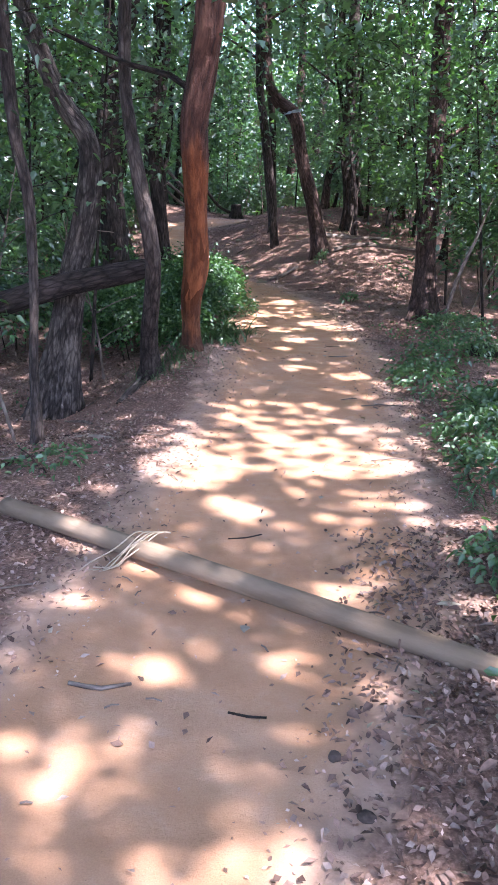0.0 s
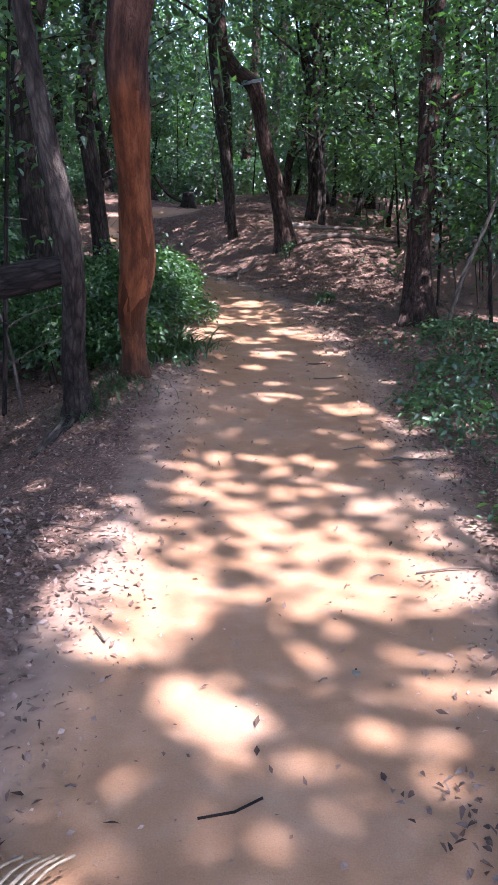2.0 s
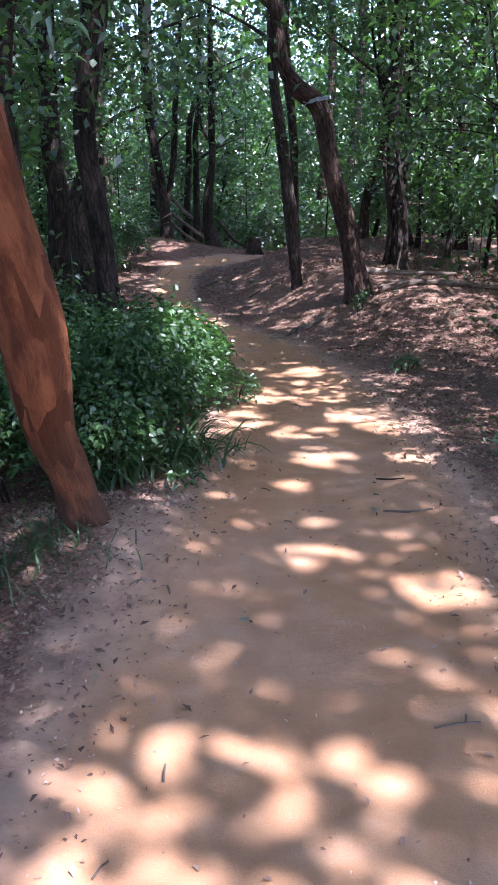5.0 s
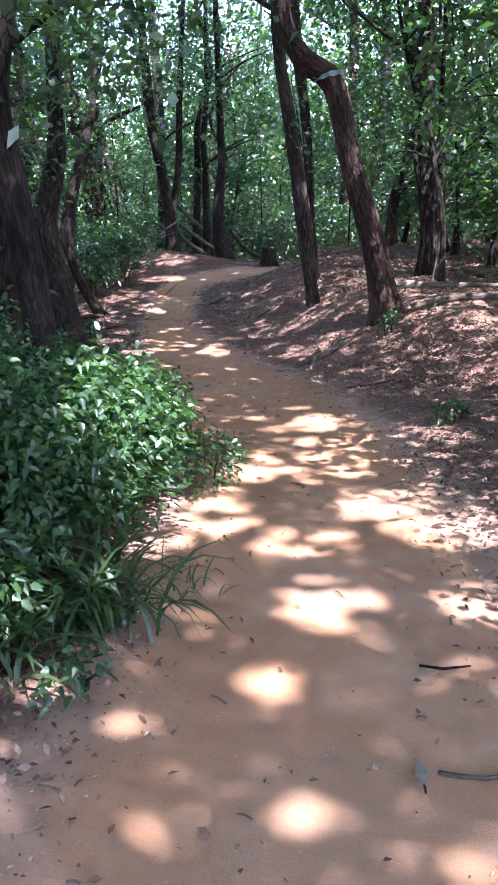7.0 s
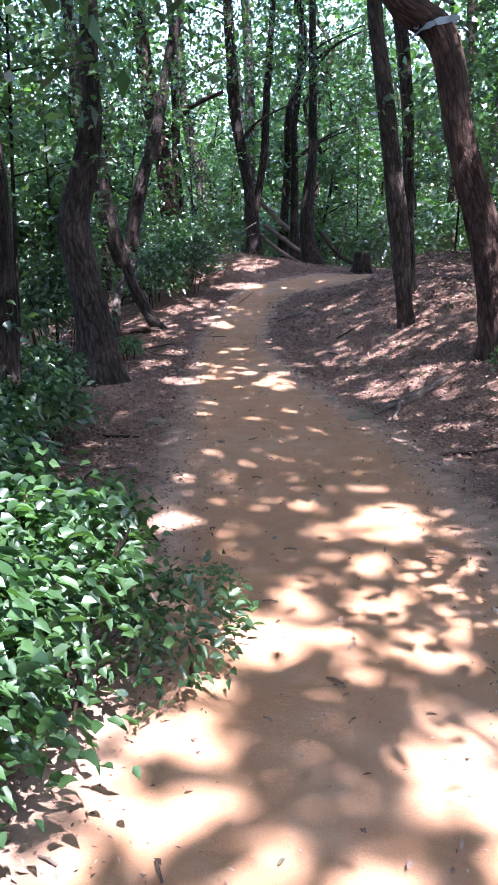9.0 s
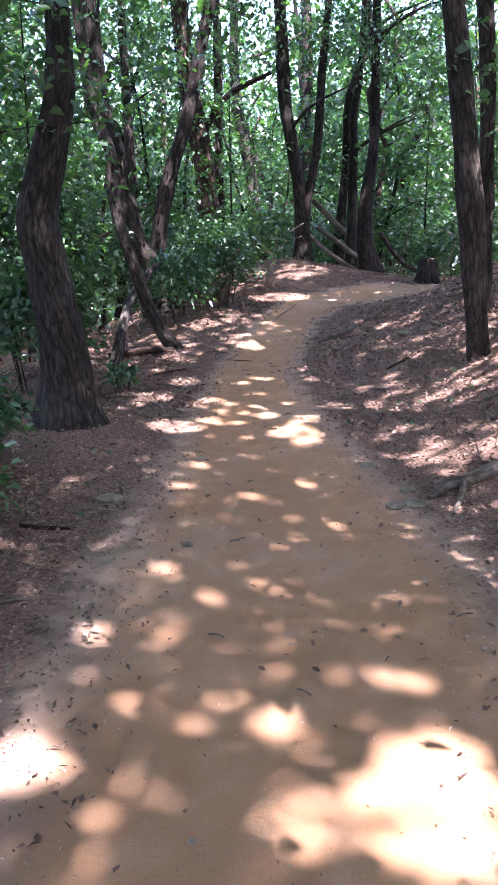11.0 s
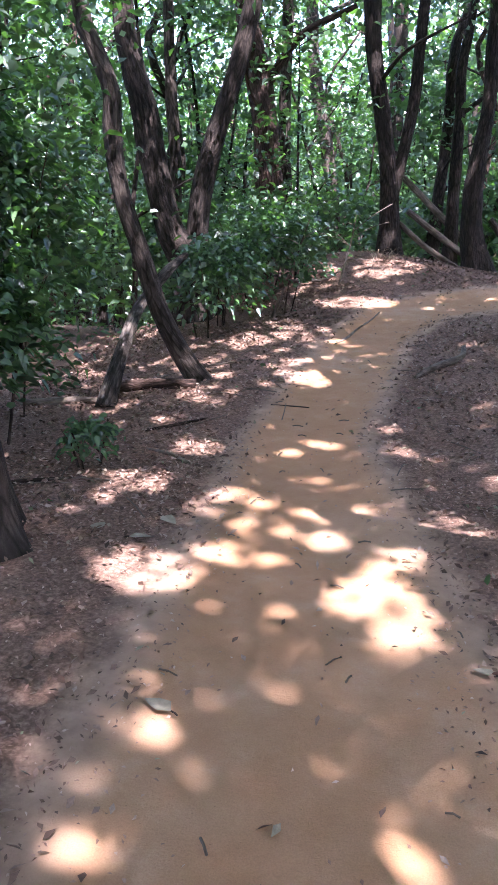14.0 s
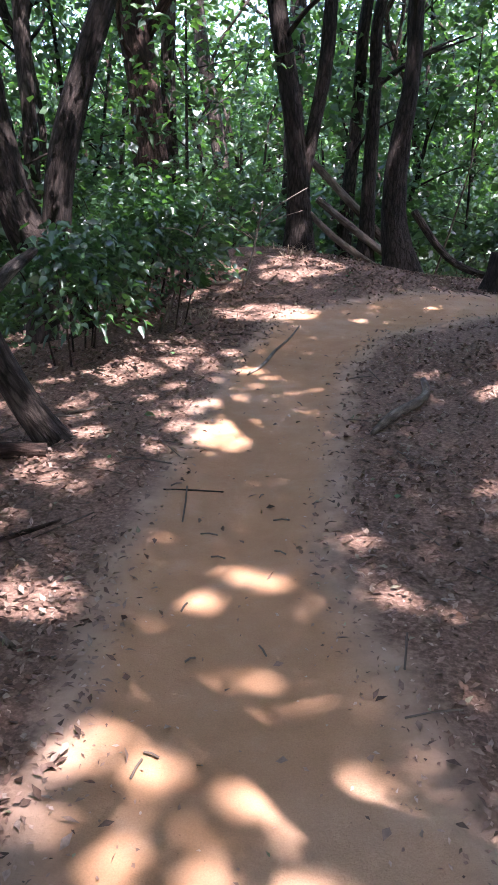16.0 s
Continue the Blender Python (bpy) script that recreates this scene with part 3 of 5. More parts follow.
# ---- the trees beside the trail ----
standing("bare orange-red barked tree with flaking bark leaning over the trail", [(-0.66, 8.45, -0.28, 0.115), (-0.64, 8.15, 0.05, 0.096), (-0.62, 7.85, 0.33, 0.10), (-0.55, 7.55, 0.68, 0.116), (-0.53, 7.4, 0.92, 0.113), (-0.515, 7.15, 1.25, 0.10), (-0.50, 6.8, 1.62, 0.107), (-0.485, 6.5, 1.95, 0.107), (-0.40, 6.4, 2.4, 0.11), (-0.34, 6.3, 2.8, 0.11)], BARK_RED, 11, 1, (60, 60), 3, 3.2, [[(-0.46, 6.5, 2.12, 0.03), (-0.68, 6.6, 2.28, 0.024), (-1.0, 6.7, 2.36, 0.02), (-1.6, 6.7, 2.6, 0.012)]], 28, 0.12, 0.07)
standing("slender grey furrowed tree bent beside the red one", [(-1.05, 7.9, -0.5, 0.105), (-0.99, 7.4, 0.10, 0.078), (-0.89, 6.98, 0.64, 0.072), (-0.88, 6.75, 1.05, 0.068), (-0.97, 6.75, 1.55, 0.058), (-1.05, 6.85, 2.0, 0.053), (-1.08, 6.9, 2.4, 0.05)], BARK_GREY, 8, 2, (30, 60), 3, 2.6, (), 24, 0.2, 0.10)
standing("thick trunk standing on the low bank, sun blotches in its bark colour", [(-1.96, 7.5, -0.83, 0.189), (-1.83, 7.5, 0.01, 0.155), (-1.72, 7.5, 0.56, 0.135), (-1.59, 7.5, 1.08, 0.119), (-1.51, 7.5, 1.58, 0.103), (-1.55, 7.5, 1.87, 0.092), (-1.74, 7.5, 2.15, 0.086), (-1.96, 7.5, 2.69, 0.079), (-2.07, 7.5, 3.12, 0.072)], BARK_SUN_PALE, 9, 3, (40, 60), 3, 2.6, (), 24, 0.3)
standing("thin mottled sapling trunk at the leaf-strewn edge", [(-1.71, 5.9, -0.63, 0.05), (-1.69, 5.9, 0.14, 0.035), (-1.65, 5.9, 0.75, 0.034), (-1.65, 5.9, 1.36, 0.042), (-1.71, 5.9, 1.75, 0.045), (-1.74, 5.9, 2.29, 0.045), (-1.75, 5.9, 2.64, 0.042)], BARK_GREY, 7, 4, (24, 60), 3, 1.4, (), 16, 0.1, 0.12)
standing("dark thick trunk behind the fallen log", [(-2.15, 11.5, -0.8, 0.22), (-2.0, 11.5, 0.32, 0.19), (-2.05, 11.5, 1.41, 0.18), (-2.05, 11.5, 2.37, 0.155), (-1.87, 11.5, 3.21, 0.144), (-1.71, 11.5, 3.75, 0.134)], BARK_DARK, 11, 5, (60, 60), 4, 2.0, low=2.0)
standing("dark slim trunk with a sideways bend", [(-1.40, 12.5, -0.5, 0.13), (-1.42, 12.5, 0.41, 0.116), (-1.51, 12.5, 1.42, 0.104), (-1.58, 12.5, 2.06, 0.102), (-1.42, 12.5, 3.07, 0.12), (-1.37, 12.5, 3.95, 0.11)], BARK_DARK, 10, 6, (50, 60), 4, 1.6, low=2.2)
standing("straight brown tree with scaly bark and spreading foot", [(2.57, 11.5, -0.37, 0.20), (2.62, 12.0, 0.28, 0.158), (2.62, 12.1, 0.92, 0.14), (2.66, 12.25, 1.74, 0.125), (2.67, 12.4, 2.5, 0.13), (2.68, 12.5, 3.2, 0.132), (2.68, 12.6, 3.8, 0.13)], BARK_BROWN, 11, 7, (42, 60), 4, 1.9, (), 26, 0.2, 0.09, low=2.0)
standing("dark brown leaning tree with a sharp elbow", [(1.47, 16.91, 0.05, 0.177), (1.2, 16.88, 1.18, 0.144), (0.99, 16.86, 1.84, 0.128), (0.86, 16.85, 2.47, 0.132), (0.73, 16.83, 2.83, 0.131), (0.44, 16.81, 3.05, 0.123), (0.26, 16.79, 3.32, 0.097), (0.19, 16.78, 3.67, 0.089)], BARK_BROWN, 9, 8, (50, 60), 3, 4.0, (), 24, 0.15, 0.10)
standing("slim grey trunk with a split foot on the mound", [(0.5, 18.8, 0.12, 0.075), (0.38, 18.79, 1.23, 0.115), (0.27, 18.78, 2.01, 0.105), (0.17, 18.77, 2.77, 0.095), (0.06, 18.76, 3.5, 0.086), (0.04, 18.76, 4.2, 0.084)], BARK_GREY, 10, 9, (40, 60), 3, 3.0)
standing("slim pole-like trunk beside its twin", [(0.47, 20.21, 0.3, 0.094), (0.43, 20.2, 2.11, 0.072), (0.38, 20.2, 2.96, 0.08), (0.26, 20.19, 3.93, 0.09), (0.23, 20.18, 4.56, 0.088)], BARK_GREY, 10, 10, (40, 60), 3, 3.0)
standing("big ridged grey tree with a swollen bent trunk", [(-2.84, 17.39, -0.43, 0.235), (-2.89, 17.37, 0.34, 0.192), (-2.96, 17.35, 0.9, 0.168), (-3.0, 17.34, 1.36, 0.166), (-2.89, 17.37, 1.79, 0.145), (-2.78, 17.41, 2.21, 0.123), (-2.75, 17.42, 2.62, 0.101), (-2.74, 17.42, 3.01, 0.095)], BARK_GREY, 11, 11, (60, 60), 3, 3.0, (), 30, 0.25, 0.07)
standing("curved leaning tree rising from the slope", [(-3.24, 20.77, -0.23, 0.106), (-3.44, 20.68, 0.06, 0.091), (-3.6, 20.61, 0.42, 0.08), (-3.74, 20.55, 0.94, 0.074), (-3.86, 20.5, 1.35, 0.073), (-3.92, 20.48, 1.83, 0.076), (-3.92, 20.48, 2.18, 0.07), (-4.05, 20.42, 2.55, 0.07), (-4.11, 20.4, 2.77, 0.068)], BARK_GREY, 8, 12, (40, 60), 3, 1.6, (), 20, 0.05, 0.07)
standing("thick dark trunk forking low on the slope", [(-4.66, 23.5, 0.0, 0.25), (-4.76, 23.46, 0.57, 0.21), (-4.99, 23.36, 1.14, 0.169), (-5.12, 23.31, 1.76, 0.16), (-5.24, 23.26, 2.47, 0.155), (-5.36, 23.21, 3.03, 0.138), (-5.43, 23.18, 3.47, 0.121)], BARK_DARK, 11, 13, (50, 60), 2, 3.0, [[(-4.70, 23.55, 0.1, 0.17), (-4.75, 23.58, 0.63, 0.147), (-4.71, 23.6, 1.27, 0.138), (-4.61, 23.64, 1.83, 0.129), (-4.42, 23.72, 2.48, 0.114), (-4.24, 23.79, 3.06, 0.109), (-4.13, 23.84, 3.5, 0.105), (-3.8, 24.0, 5.0, 0.09)]], 22)
standing("slim straight trunk down the slope", [(-6.13, 25.61, -0.2, 0.11), (-6.13, 25.61, 0.61, 0.1), (-6.1, 25.62, 1.95, 0.089), (-6.14, 25.61, 3.07, 0.087), (-6.15, 25.6, 4.14, 0.077)], BARK_GREY, 10, 14, (40, 60), 3, 2.5)
standing("stout dark trunk behind the brushy bank", [(-4.55, 26.3, 0.1, 0.25), (-4.61, 26.3, 0.64, 0.225), (-4.8, 26.21, 1.8, 0.204), (-4.88, 26.18, 2.71, 0.192), (-4.99, 26.14, 3.44, 0.177), (-5.13, 26.08, 4.15, 0.17)], BARK_BROWN, 12, 15, (60, 60), 4, 2.4, [[(-4.85, 26.2, 3.2, 0.07), (-4.3, 26.0, 3.75, 0.06), (-3.5, 26.1, 4.1, 0.035)]], 20)
standing("slim companion trunk, bark coloured pale for its sunlit flank", [(-4.62, 26.85, 0.0, 0.12), (-4.69, 26.72, 0.71, 0.113), (-4.76, 26.69, 2.77, 0.091), (-4.73, 26.71, 4.26, 0.088)], BARK_SUN_PALE, 10, 16, (30, 60), 2, 3.4)
standing("dark forked tree on the crest of the rise", [(-3.02, 26.58, 0.6, 0.165), (-3.02, 26.58, 0.79, 0.15), (-3.06, 26.56, 1.78, 0.127), (-3.17, 26.51, 2.66, 0.116), (-3.3, 26.46, 3.37, 0.114), (-3.37, 26.43, 4.05, 0.12)], BARK_DARK, 11, 17, (60, 60), 3, 2.4, [[(-3.04, 26.57, 1.2, 0.1), (-3.0, 26.58, 1.6, 0.096), (-2.87, 26.64, 2.3, 0.086), (-2.76, 26.68, 3.02, 0.085), (-2.71, 26.71, 4.05, 0.08), (-2.5, 26.8, 6.5, 0.05)]], 20)
standing("slender tree on the crest", [(-2.35, 28.1, 0.35, 0.12), (-2.35, 28.1, 1.77, 0.096), (-2.34, 28.11, 2.82, 0.085), (-2.35, 28.1, 3.6, 0.076), (-2.25, 28.15, 4.36, 0.066)], BARK_DARK, 10, 18, (40, 60), 3, 2.5)
standing("dark bent tree at the trail's turn", [(-1.77, 27.18, 0.38, 0.185), (-1.91, 27.12, 1.32, 0.153), (-1.88, 27.13, 2.08, 0.127), (-1.79, 27.17, 2.82, 0.101), (-1.79, 27.17, 3.66, 0.092)], BARK_DARK, 10, 19, (50, 60), 3, 2.4)
standing("ridged dark trunk in the low thicket", [(-2.70, 14.99, -0.45, 0.18), (-2.68, 14.99, -0.11, 0.157), (-2.63, 15.0, 0.83, 0.14), (-2.61, 15.0, 1.56, 0.131), (-2.65, 15.0, 2.36, 0.122), (-2.62, 15.0, 3.06, 0.109)], BARK_DARK, 10, 20, (50, 60), 4, 1.6, low=1.8, flare=0.1)
standing("straight dark trunk on the mound", [(2.64, 22.0, 0.48, 0.13), (2.59, 22.0, 2.17, 0.112), (2.4, 21.98, 3.03, 0.11), (2.22, 21.96, 4.04, 0.098)], BARK_DARK, 10, 21, (50, 60), 3, 2.2, low=2.2)
standing("crooked young tree on the mound", [(1.98, 22.98, 0.7, 0.1), (2.07, 22.99, 1.74, 0.099), (2.38, 23.02, 2.76, 0.086), (2.45, 23.02, 3.26, 0.08)], BARK_BROWN, 8, 22, (40, 60), 3, 1.6, low=2.0)
standing("grey trunk in the green thicket", [(2.34, 19.49, 0.4, 0.15), (2.21, 19.5, 2.05, 0.14), (2.16, 19.5, 3.17, 0.13), (2.15, 19.5, 4.76, 0.12)], BARK_GREY, 10, 23, (70, 60), 3, 2.0, low=1.8)

# ---- the high canopy, out of view: trees added so their crowns shade the trail ----
posts = [(9.0, -9.5), (3.2, -8.5), (8.8, -5.0), (9.4, -1.0), (8.4, 2.5), (9.6, 6.0), (8.2, 9.5), (9.2, 13.0), (8.0, 16.5), (9.4, 20.0), (7.4, 23.5), (-1.5, -8.0), (-3.6, -3.0), (-4.6, 1.5), (-5.2, 9.8), (-5.6, 13.5), (-6.6, 18.0), (-8.0, 22.0), (-4.2, 31.0), (2.2, 30.0)]
P2 = np.array(posts)
N_CANOPY = 500000
cp = np.stack([rng.uniform(-5.5, 11, N_CANOPY), rng.uniform(-8, 26, N_CANOPY), rng.uniform(8.5, 12.5, N_CANOPY)], 1)
cp = cp[lit_keep(cp)]
owner = ((cp[:, None, :2] - P2[None]) ** 2).sum(-1).argmin(1)
for k, (x, y) in enumerate(posts):
    z = ground_z(x, y)
    stem = [(x, y, z, 0.2), (x + random.uniform(-0.2, 0.2), y, z + 2.5, 0.16), (x + random.uniform(-0.4, 0.4), y + random.uniform(-0.3, 0.3), z + 6, 0.13), (x, y, z + 10, 0.09), (x, y, z + 13, 0.04)]
    v, f = leaves(cp[owner == k], 0.14, 0.095)
    limbs = []
    for a in range(7):
        t = a * 0.9 + k
        h = z + 8.2 + 0.5 * a
        limbs.append([(x, y, h, 0.05), (x + 1.4 * math.cos(t), y + 1.4 * math.sin(t), h + 0.5, 0.035), (x + 3.0 * math.cos(t + 0.2), y + 3.0 * math.sin(t + 0.2), h + 0.9, 0.012)])
    tree("added tall tree whose unseen high crown shades the trail", stem, (BARK_GREY, BARK_DARK, BARK_BROWN)[k % 3], limbs, (v, f, LEAF_CANOPY), 12, 0.3, 0.09, seed=30 + k)

# more trees added: their crowns shade the outer woods and close off sky
far_posts = [(-14 + 7 * (k % 5) + random.uniform(-2, 2), 33 + 8 * (k // 5) + random.uniform(-2, 2)) for k in range(15)] + [(-12, 8), (-13, 15), (-14, 22), (-13, 28), (14, 8), (15, 15), (14, 22), (14, 28), (-11, -4), (-12, 2), (13, -5), (14, 2)]
F2 = np.array(far_posts)
N_FAR = 54000
fp = np.stack([rng.uniform(-20, 20, N_FAR), rng.uniform(-10, 56, N_FAR), rng.uniform(8.0, 14.0, N_FAR)], 1)
fp = fp[(fp[:, 1] > 26) | (fp[:, 0] < -5.5) | (fp[:, 0] > 11)]
fp = fp[lit_keep(fp)]
# a ragged opening in the far crowns, where the wood falls away beyond the rise
thin = (fp[:, 1] > 27) & (fp[:, 0] > -13) & (fp[:, 0] < 1) & (fp[:, 2] > 8.5) & (patch_noise(fp[:, 0] + 40, fp[:, 2] * 1.3 + 40, 2.2) > 0.72)
fp = fp[~thin]
fp[:, 2] += surface(fp[:, 0], fp[:, 1])
owner = ((fp[:, None, :2] - F2[None]) ** 2).sum(-1).argmin(1)
for k, (x, y) in enumerate(far_posts):
    z = ground_z(x, y)
    stem = [(x, y, z, 0.2), (x + random.uniform(-0.3, 0.3), y, z + 3, 0.16), (x + random.uniform(-0.5, 0.5), y, z + 7, 0.13), (x, y, z + 13, 0.04)]
    limbs = [[(x, y, z + 7 + a, 0.05), (x + 1.5 * math.cos(2.1 * a + k), y + 1.5 * math.sin(2.1 * a + k), z + 7.7 + a, 0.03), (x + 3 * math.cos(2.1 * a + k), y + 3 * math.sin(2.1 * a + k), z + 8.6 + a, 0.012)] for a in range(4)]
    v, f = leaves(fp[owner == k], 0.42, 0.27)
    tree("tall tree added deep in the woods, its high crown shading them", stem, (BARK_DARK, BARK_GREY, BARK_BROWN)[k % 3], limbs, (v, f, LEAF_CANOPY), 10, 0.3, 0.09, "background woods", seed=60 + k)

# ---- woods further off: a few kinds, copied ----
kinds = []
for k in range(7):
    thick = (0.05, 0.07, 0.09, 0.12, 0.04, 0.10, 0.06)[k]
    stem = [(0, 0, 0, thick * 1.2)]
    for s in range(1, 7):
        stem.append((random.uniform(-0.12, 0.12) * s, random.uniform(-0.12, 0.12) * s, 1.4 * s, thick * (1 - s * 0.1)))
    rng_z = (1.0, 9.0)
    c = twig_crown((0, 0), 1.6, rng_z[0], rng_z[1], (46, 46, 46, 46, 40, 40, 40)[k], (44, 44, 44, 44, 36, 36, 36)[k], (0.15, 0.15, 0.16, 0.16, 0.2, 0.22, 0.22)[k], radius=(0.3, 0.3, 0.3, 0.3, 0.4, 0.4, 0.4)[k])
    kinds.append((stem, c))
SPOTS = []
tries = 0
while len(SPOTS) < 260 and tries < 6000:
    tries += 1
    x, y = random.uniform(-22, 22), random.uniform(3, 58)
    d, s, h = trail_offset(np.array([x]), np.array([y]))
    if y < 12 and abs(x) > 9:
        continue
    if d[0] < (3.0 if s[0] > 0 else 3.2) + (0.7 if y < 14 else 0) + (2.2 if s[0] > 0 and y < 21 else 0) or (-6.5 < x < 2.6 and 14 < y < 28.6):
        continue
    if any((x - a) ** 2 + (y - b) ** 2 < 0.9 for a, b in SPOTS):
        continue
    SPOTS.append((x, y))
firsts = []
for k, (stem, c) in enumerate(kinds):
    foot = new("young_tree")
    v, f = tube(stem, 7, 0.45, 0.09, 0.15, k)
    part("trunk", mesh_from("trunk", v, f, (BARK_DARK, BARK_GREY, BARK_BROWN)[k % 3], True), foot)
    for lm in boughs(stem, 5, 1.5, 1.4, 0.03):
        v, f = tube(lm, 5, 0.3, 0.05, 0, k)
        part("limb", mesh_from("limb", v, f, BARK_DARK, True), foot)
    part("crown", mesh_from("crown", c[0], c[1], c[2]), foot)
    tagged(foot, "slender young tree with leafy twigs in dense woods", "tree", "background woods")
    firsts.append(foot)
SPOTS.sort(key=lambda q: math.hypot(q[0] + 0.5, q[1] - 13))
near = len(SPOTS) * 2 // 5
for n, (x, y) in enumerate(SPOTS):
    m = pose(x, y, ground_z(x, y) - 0.05, random.uniform(-4, 4), random.uniform(-4, 4), random.uniform(0, 360))
    if y > 28 and -13 < x < 2:
        # lower growth where the wood falls away beyond the rise
        m = m @ Matrix.Diagonal((1.0, 1.0, random.uniform(0.85, 1.0), 1))
    k = n % 4 if n < near else 4 + n % 3
    if firsts[k].location.length == 0:
        firsts[k].matrix_basis = m
    else:
        copy_thing(firsts[k], m)

# ---- bushes, saplings, grass ----
def bush(label, lobes, count, size, material, stems=14, name="bush", pointed=True, seed=0, up=0.7):
    """A leafy bush: lobes (x, y, z above ground, rx, ry, rz) filled with leaves towards their skins, on thin stems."""
    x0, y0 = np.mean([l[0] for l in lobes]), np.mean([l[1] for l in lobes])
    base = np.array([x0, y0, ground_z(x0, y0)])
    foot = new(name)
    foot.location = base
    w = np.array([l[3] * l[4] + l[3] * l[5] for l in lobes])
    pts, axes = [], []
    for lobe, q in zip(lobes, w / w.sum()):
        n = int(count * q)
        d = unit(rng.normal(size=(n, 3)))
        d[:, 2] = np.where(d[:, 2] < -0.3, -d[:, 2], d[:, 2])
        r = rng.uniform(0.35, 1.0, (n, 1)) ** 0.45 * (1 + 0.16 * np.sin(d[:, :1] * 7 + seed) * np.cos(d[:, 1:2] * 6) + 0.14 * rng.normal(size=(n, 1)))
        p = np.array(lobe[:3]) + d * r * np.array(lobe[3:])
        p[:, 2] += surface(p[:, 0], p[:, 1])
        pts.append(p)
        axes.append(d * np.array([1, 1, 0.3]))
    p, ax = np.vstack(pts), np.vstack(axes)
    keep = p[:, 2] > surface(p[:, 0], p[:, 1]) + 0.02
    p, ax = p[keep], ax[keep]
    v, f = (pointed_leaves(p, size, size * 0.6, up, ax) if pointed else leaves(p, size, size * 0.6, up, 0.2, ax))
    part("foliage", mesh_from("foliage", v - base, f, material), foot)
    for s in range(stems):
        lobe = lobes[s % len(lobes)]
        a = random.uniform(0, 6.28)
        bx, by = lobe[0] + 0.35 * lobe[3] * math.cos(a), lobe[1] + 0.35 * lobe[4] * math.sin(a)
        tx, ty = lobe[0] + 0.9 * lobe[3] * math.cos(a), lobe[1] + 0.9 * lobe[4] * math.sin(a)
        gz = ground_z(bx, by)
        tz = gz + lobe[2] + 0.7 * lobe[5]
        line = np.array([(bx, by, gz - 0.03, 0.009), ((bx * 0.6 + tx * 0.4), (by * 0.6 + ty * 0.4), gz + (tz - gz) * 0.6, 0.006), (tx, ty, tz, 0.003)])
        line[:, :3] -= base
        v, f = tube(line, 5, 0.15, 0.05, 0, s, False)
        part("stem", mesh_from("stem", v, f, BARK_BROWN, True), foot)
    return tagged(foot, label, "bush", "roadside greenery")


bush("leafy green bush spilling onto the trail's edge, sunlit on top", [(-0.64, 10.75, 0.42, 0.50, 0.75, 0.55), (-0.55, 11.4, 0.35, 0.40, 0.6, 0.45), (-0.95, 10.3, 0.42, 0.6, 0.65, 0.56), (-1.2, 11.2, 0.45, 0.65, 0.8, 0.60)], 23000, 0.056, LEAF_BUSH, 22, seed=1)
bush("shaded dark green bush under the trees", [(-1.45, 9.95, 0.36, 0.6, 0.6, 0.5), (-1.95, 10.8, 0.4, 0.7, 0.9, 0.55), (-0.85, 9.62, 0.22, 0.4, 0.35, 0.36)], 11000, 0.06, LEAF_BUSH, 14, seed=2)
bush("low trailing herbs at the bush's foot", [(-0.28, 9.4, 0.03, 0.12, 0.22, 0.08), (-0.15, 11.9, 0.1, 0.25, 0.5, 0.2)], 500, 0.05, LEAF_HERB, 4, "herb_patch", seed=3)
bush("dense shrub below the leaning tree", [(-3.9, 22.3, 0.45, 0.6, 0.7, 0.55), (-3.75, 23.6, 0.55, 0.7, 0.8, 0.65), (-4.4, 24.6, 0.6, 0.8, 0.8, 0.75)], 7000, 0.085, LEAF_WOODS, 16, seed=4)
bush("dark shrub beside the big ridged tree", [(-3.9, 18.6, 0.6, 0.55, 0.7, 0.75), (-4.4, 19.4, 1.2, 0.7, 0.8, 1.2)], 6500, 0.09, LEAF_WOODS, 12, seed=5)
bush("small green shrub by the trunk's foot", [(-2.95, 18.55, 0.14, 0.16, 0.2, 0.16)], 300, 0.06, LEAF_WOODS, 5, seed=6)
bush("thicket of young leaves at the wood's edge", [(4.0, 12.6, 0.9, 0.9, 1.0, 1.0), (4.6, 14.4, 1.0, 1.0, 1.2, 1.1), (3.9, 10.4, 0.5, 0.7, 0.8, 0.6)], 9000, 0.09, LEAF_WOODS, 16, seed=7)
bush("thicket of young leaves behind the mound", [(3.6, 18.6, 0.8, 0.9, 1.0, 0.9), (3.9, 21.0, 0.8, 1.0, 1.0, 0.9), (2.8, 24.2, 0.7, 1.1, 0.8, 0.8)], 8000, 0.10, LEAF_WOODS, 16, seed=8)
bush("leafy shrub behind the fallen log", [(-3.2, 10.4, 0.5, 0.8, 0.8, 0.6), (-3.4, 12.6, 0.7, 0.9, 1.0, 0.8), (-2.6, 13.6, 0.5, 0.6, 0.7, 0.5)], 8000, 0.09, LEAF_WOODS, 14, seed=9)
bush("low green shrub under the dark trunk", [(-2.3, 14.6, 0.25, 0.5, 0.7, 0.3), (-1.9, 13.2, 0.25, 0.5, 0.7, 0.35), (-2.9, 15.9, 0.3, 0.5, 0.6, 0.35)], 4000, 0.08, LEAF_WOODS, 10, seed=10)
bush("bright weeds beside the trail", [(1.75, 5.4, 0.10, 0.4, 0.5, 0.2), (1.55, 4.7, 0.08, 0.25, 0.4, 0.16), (2.1, 6.2, 0.1, 0.4, 0.5, 0.2)], 2600, 0.055, LEAF_HERB, 8, "herb_patch", seed=11)
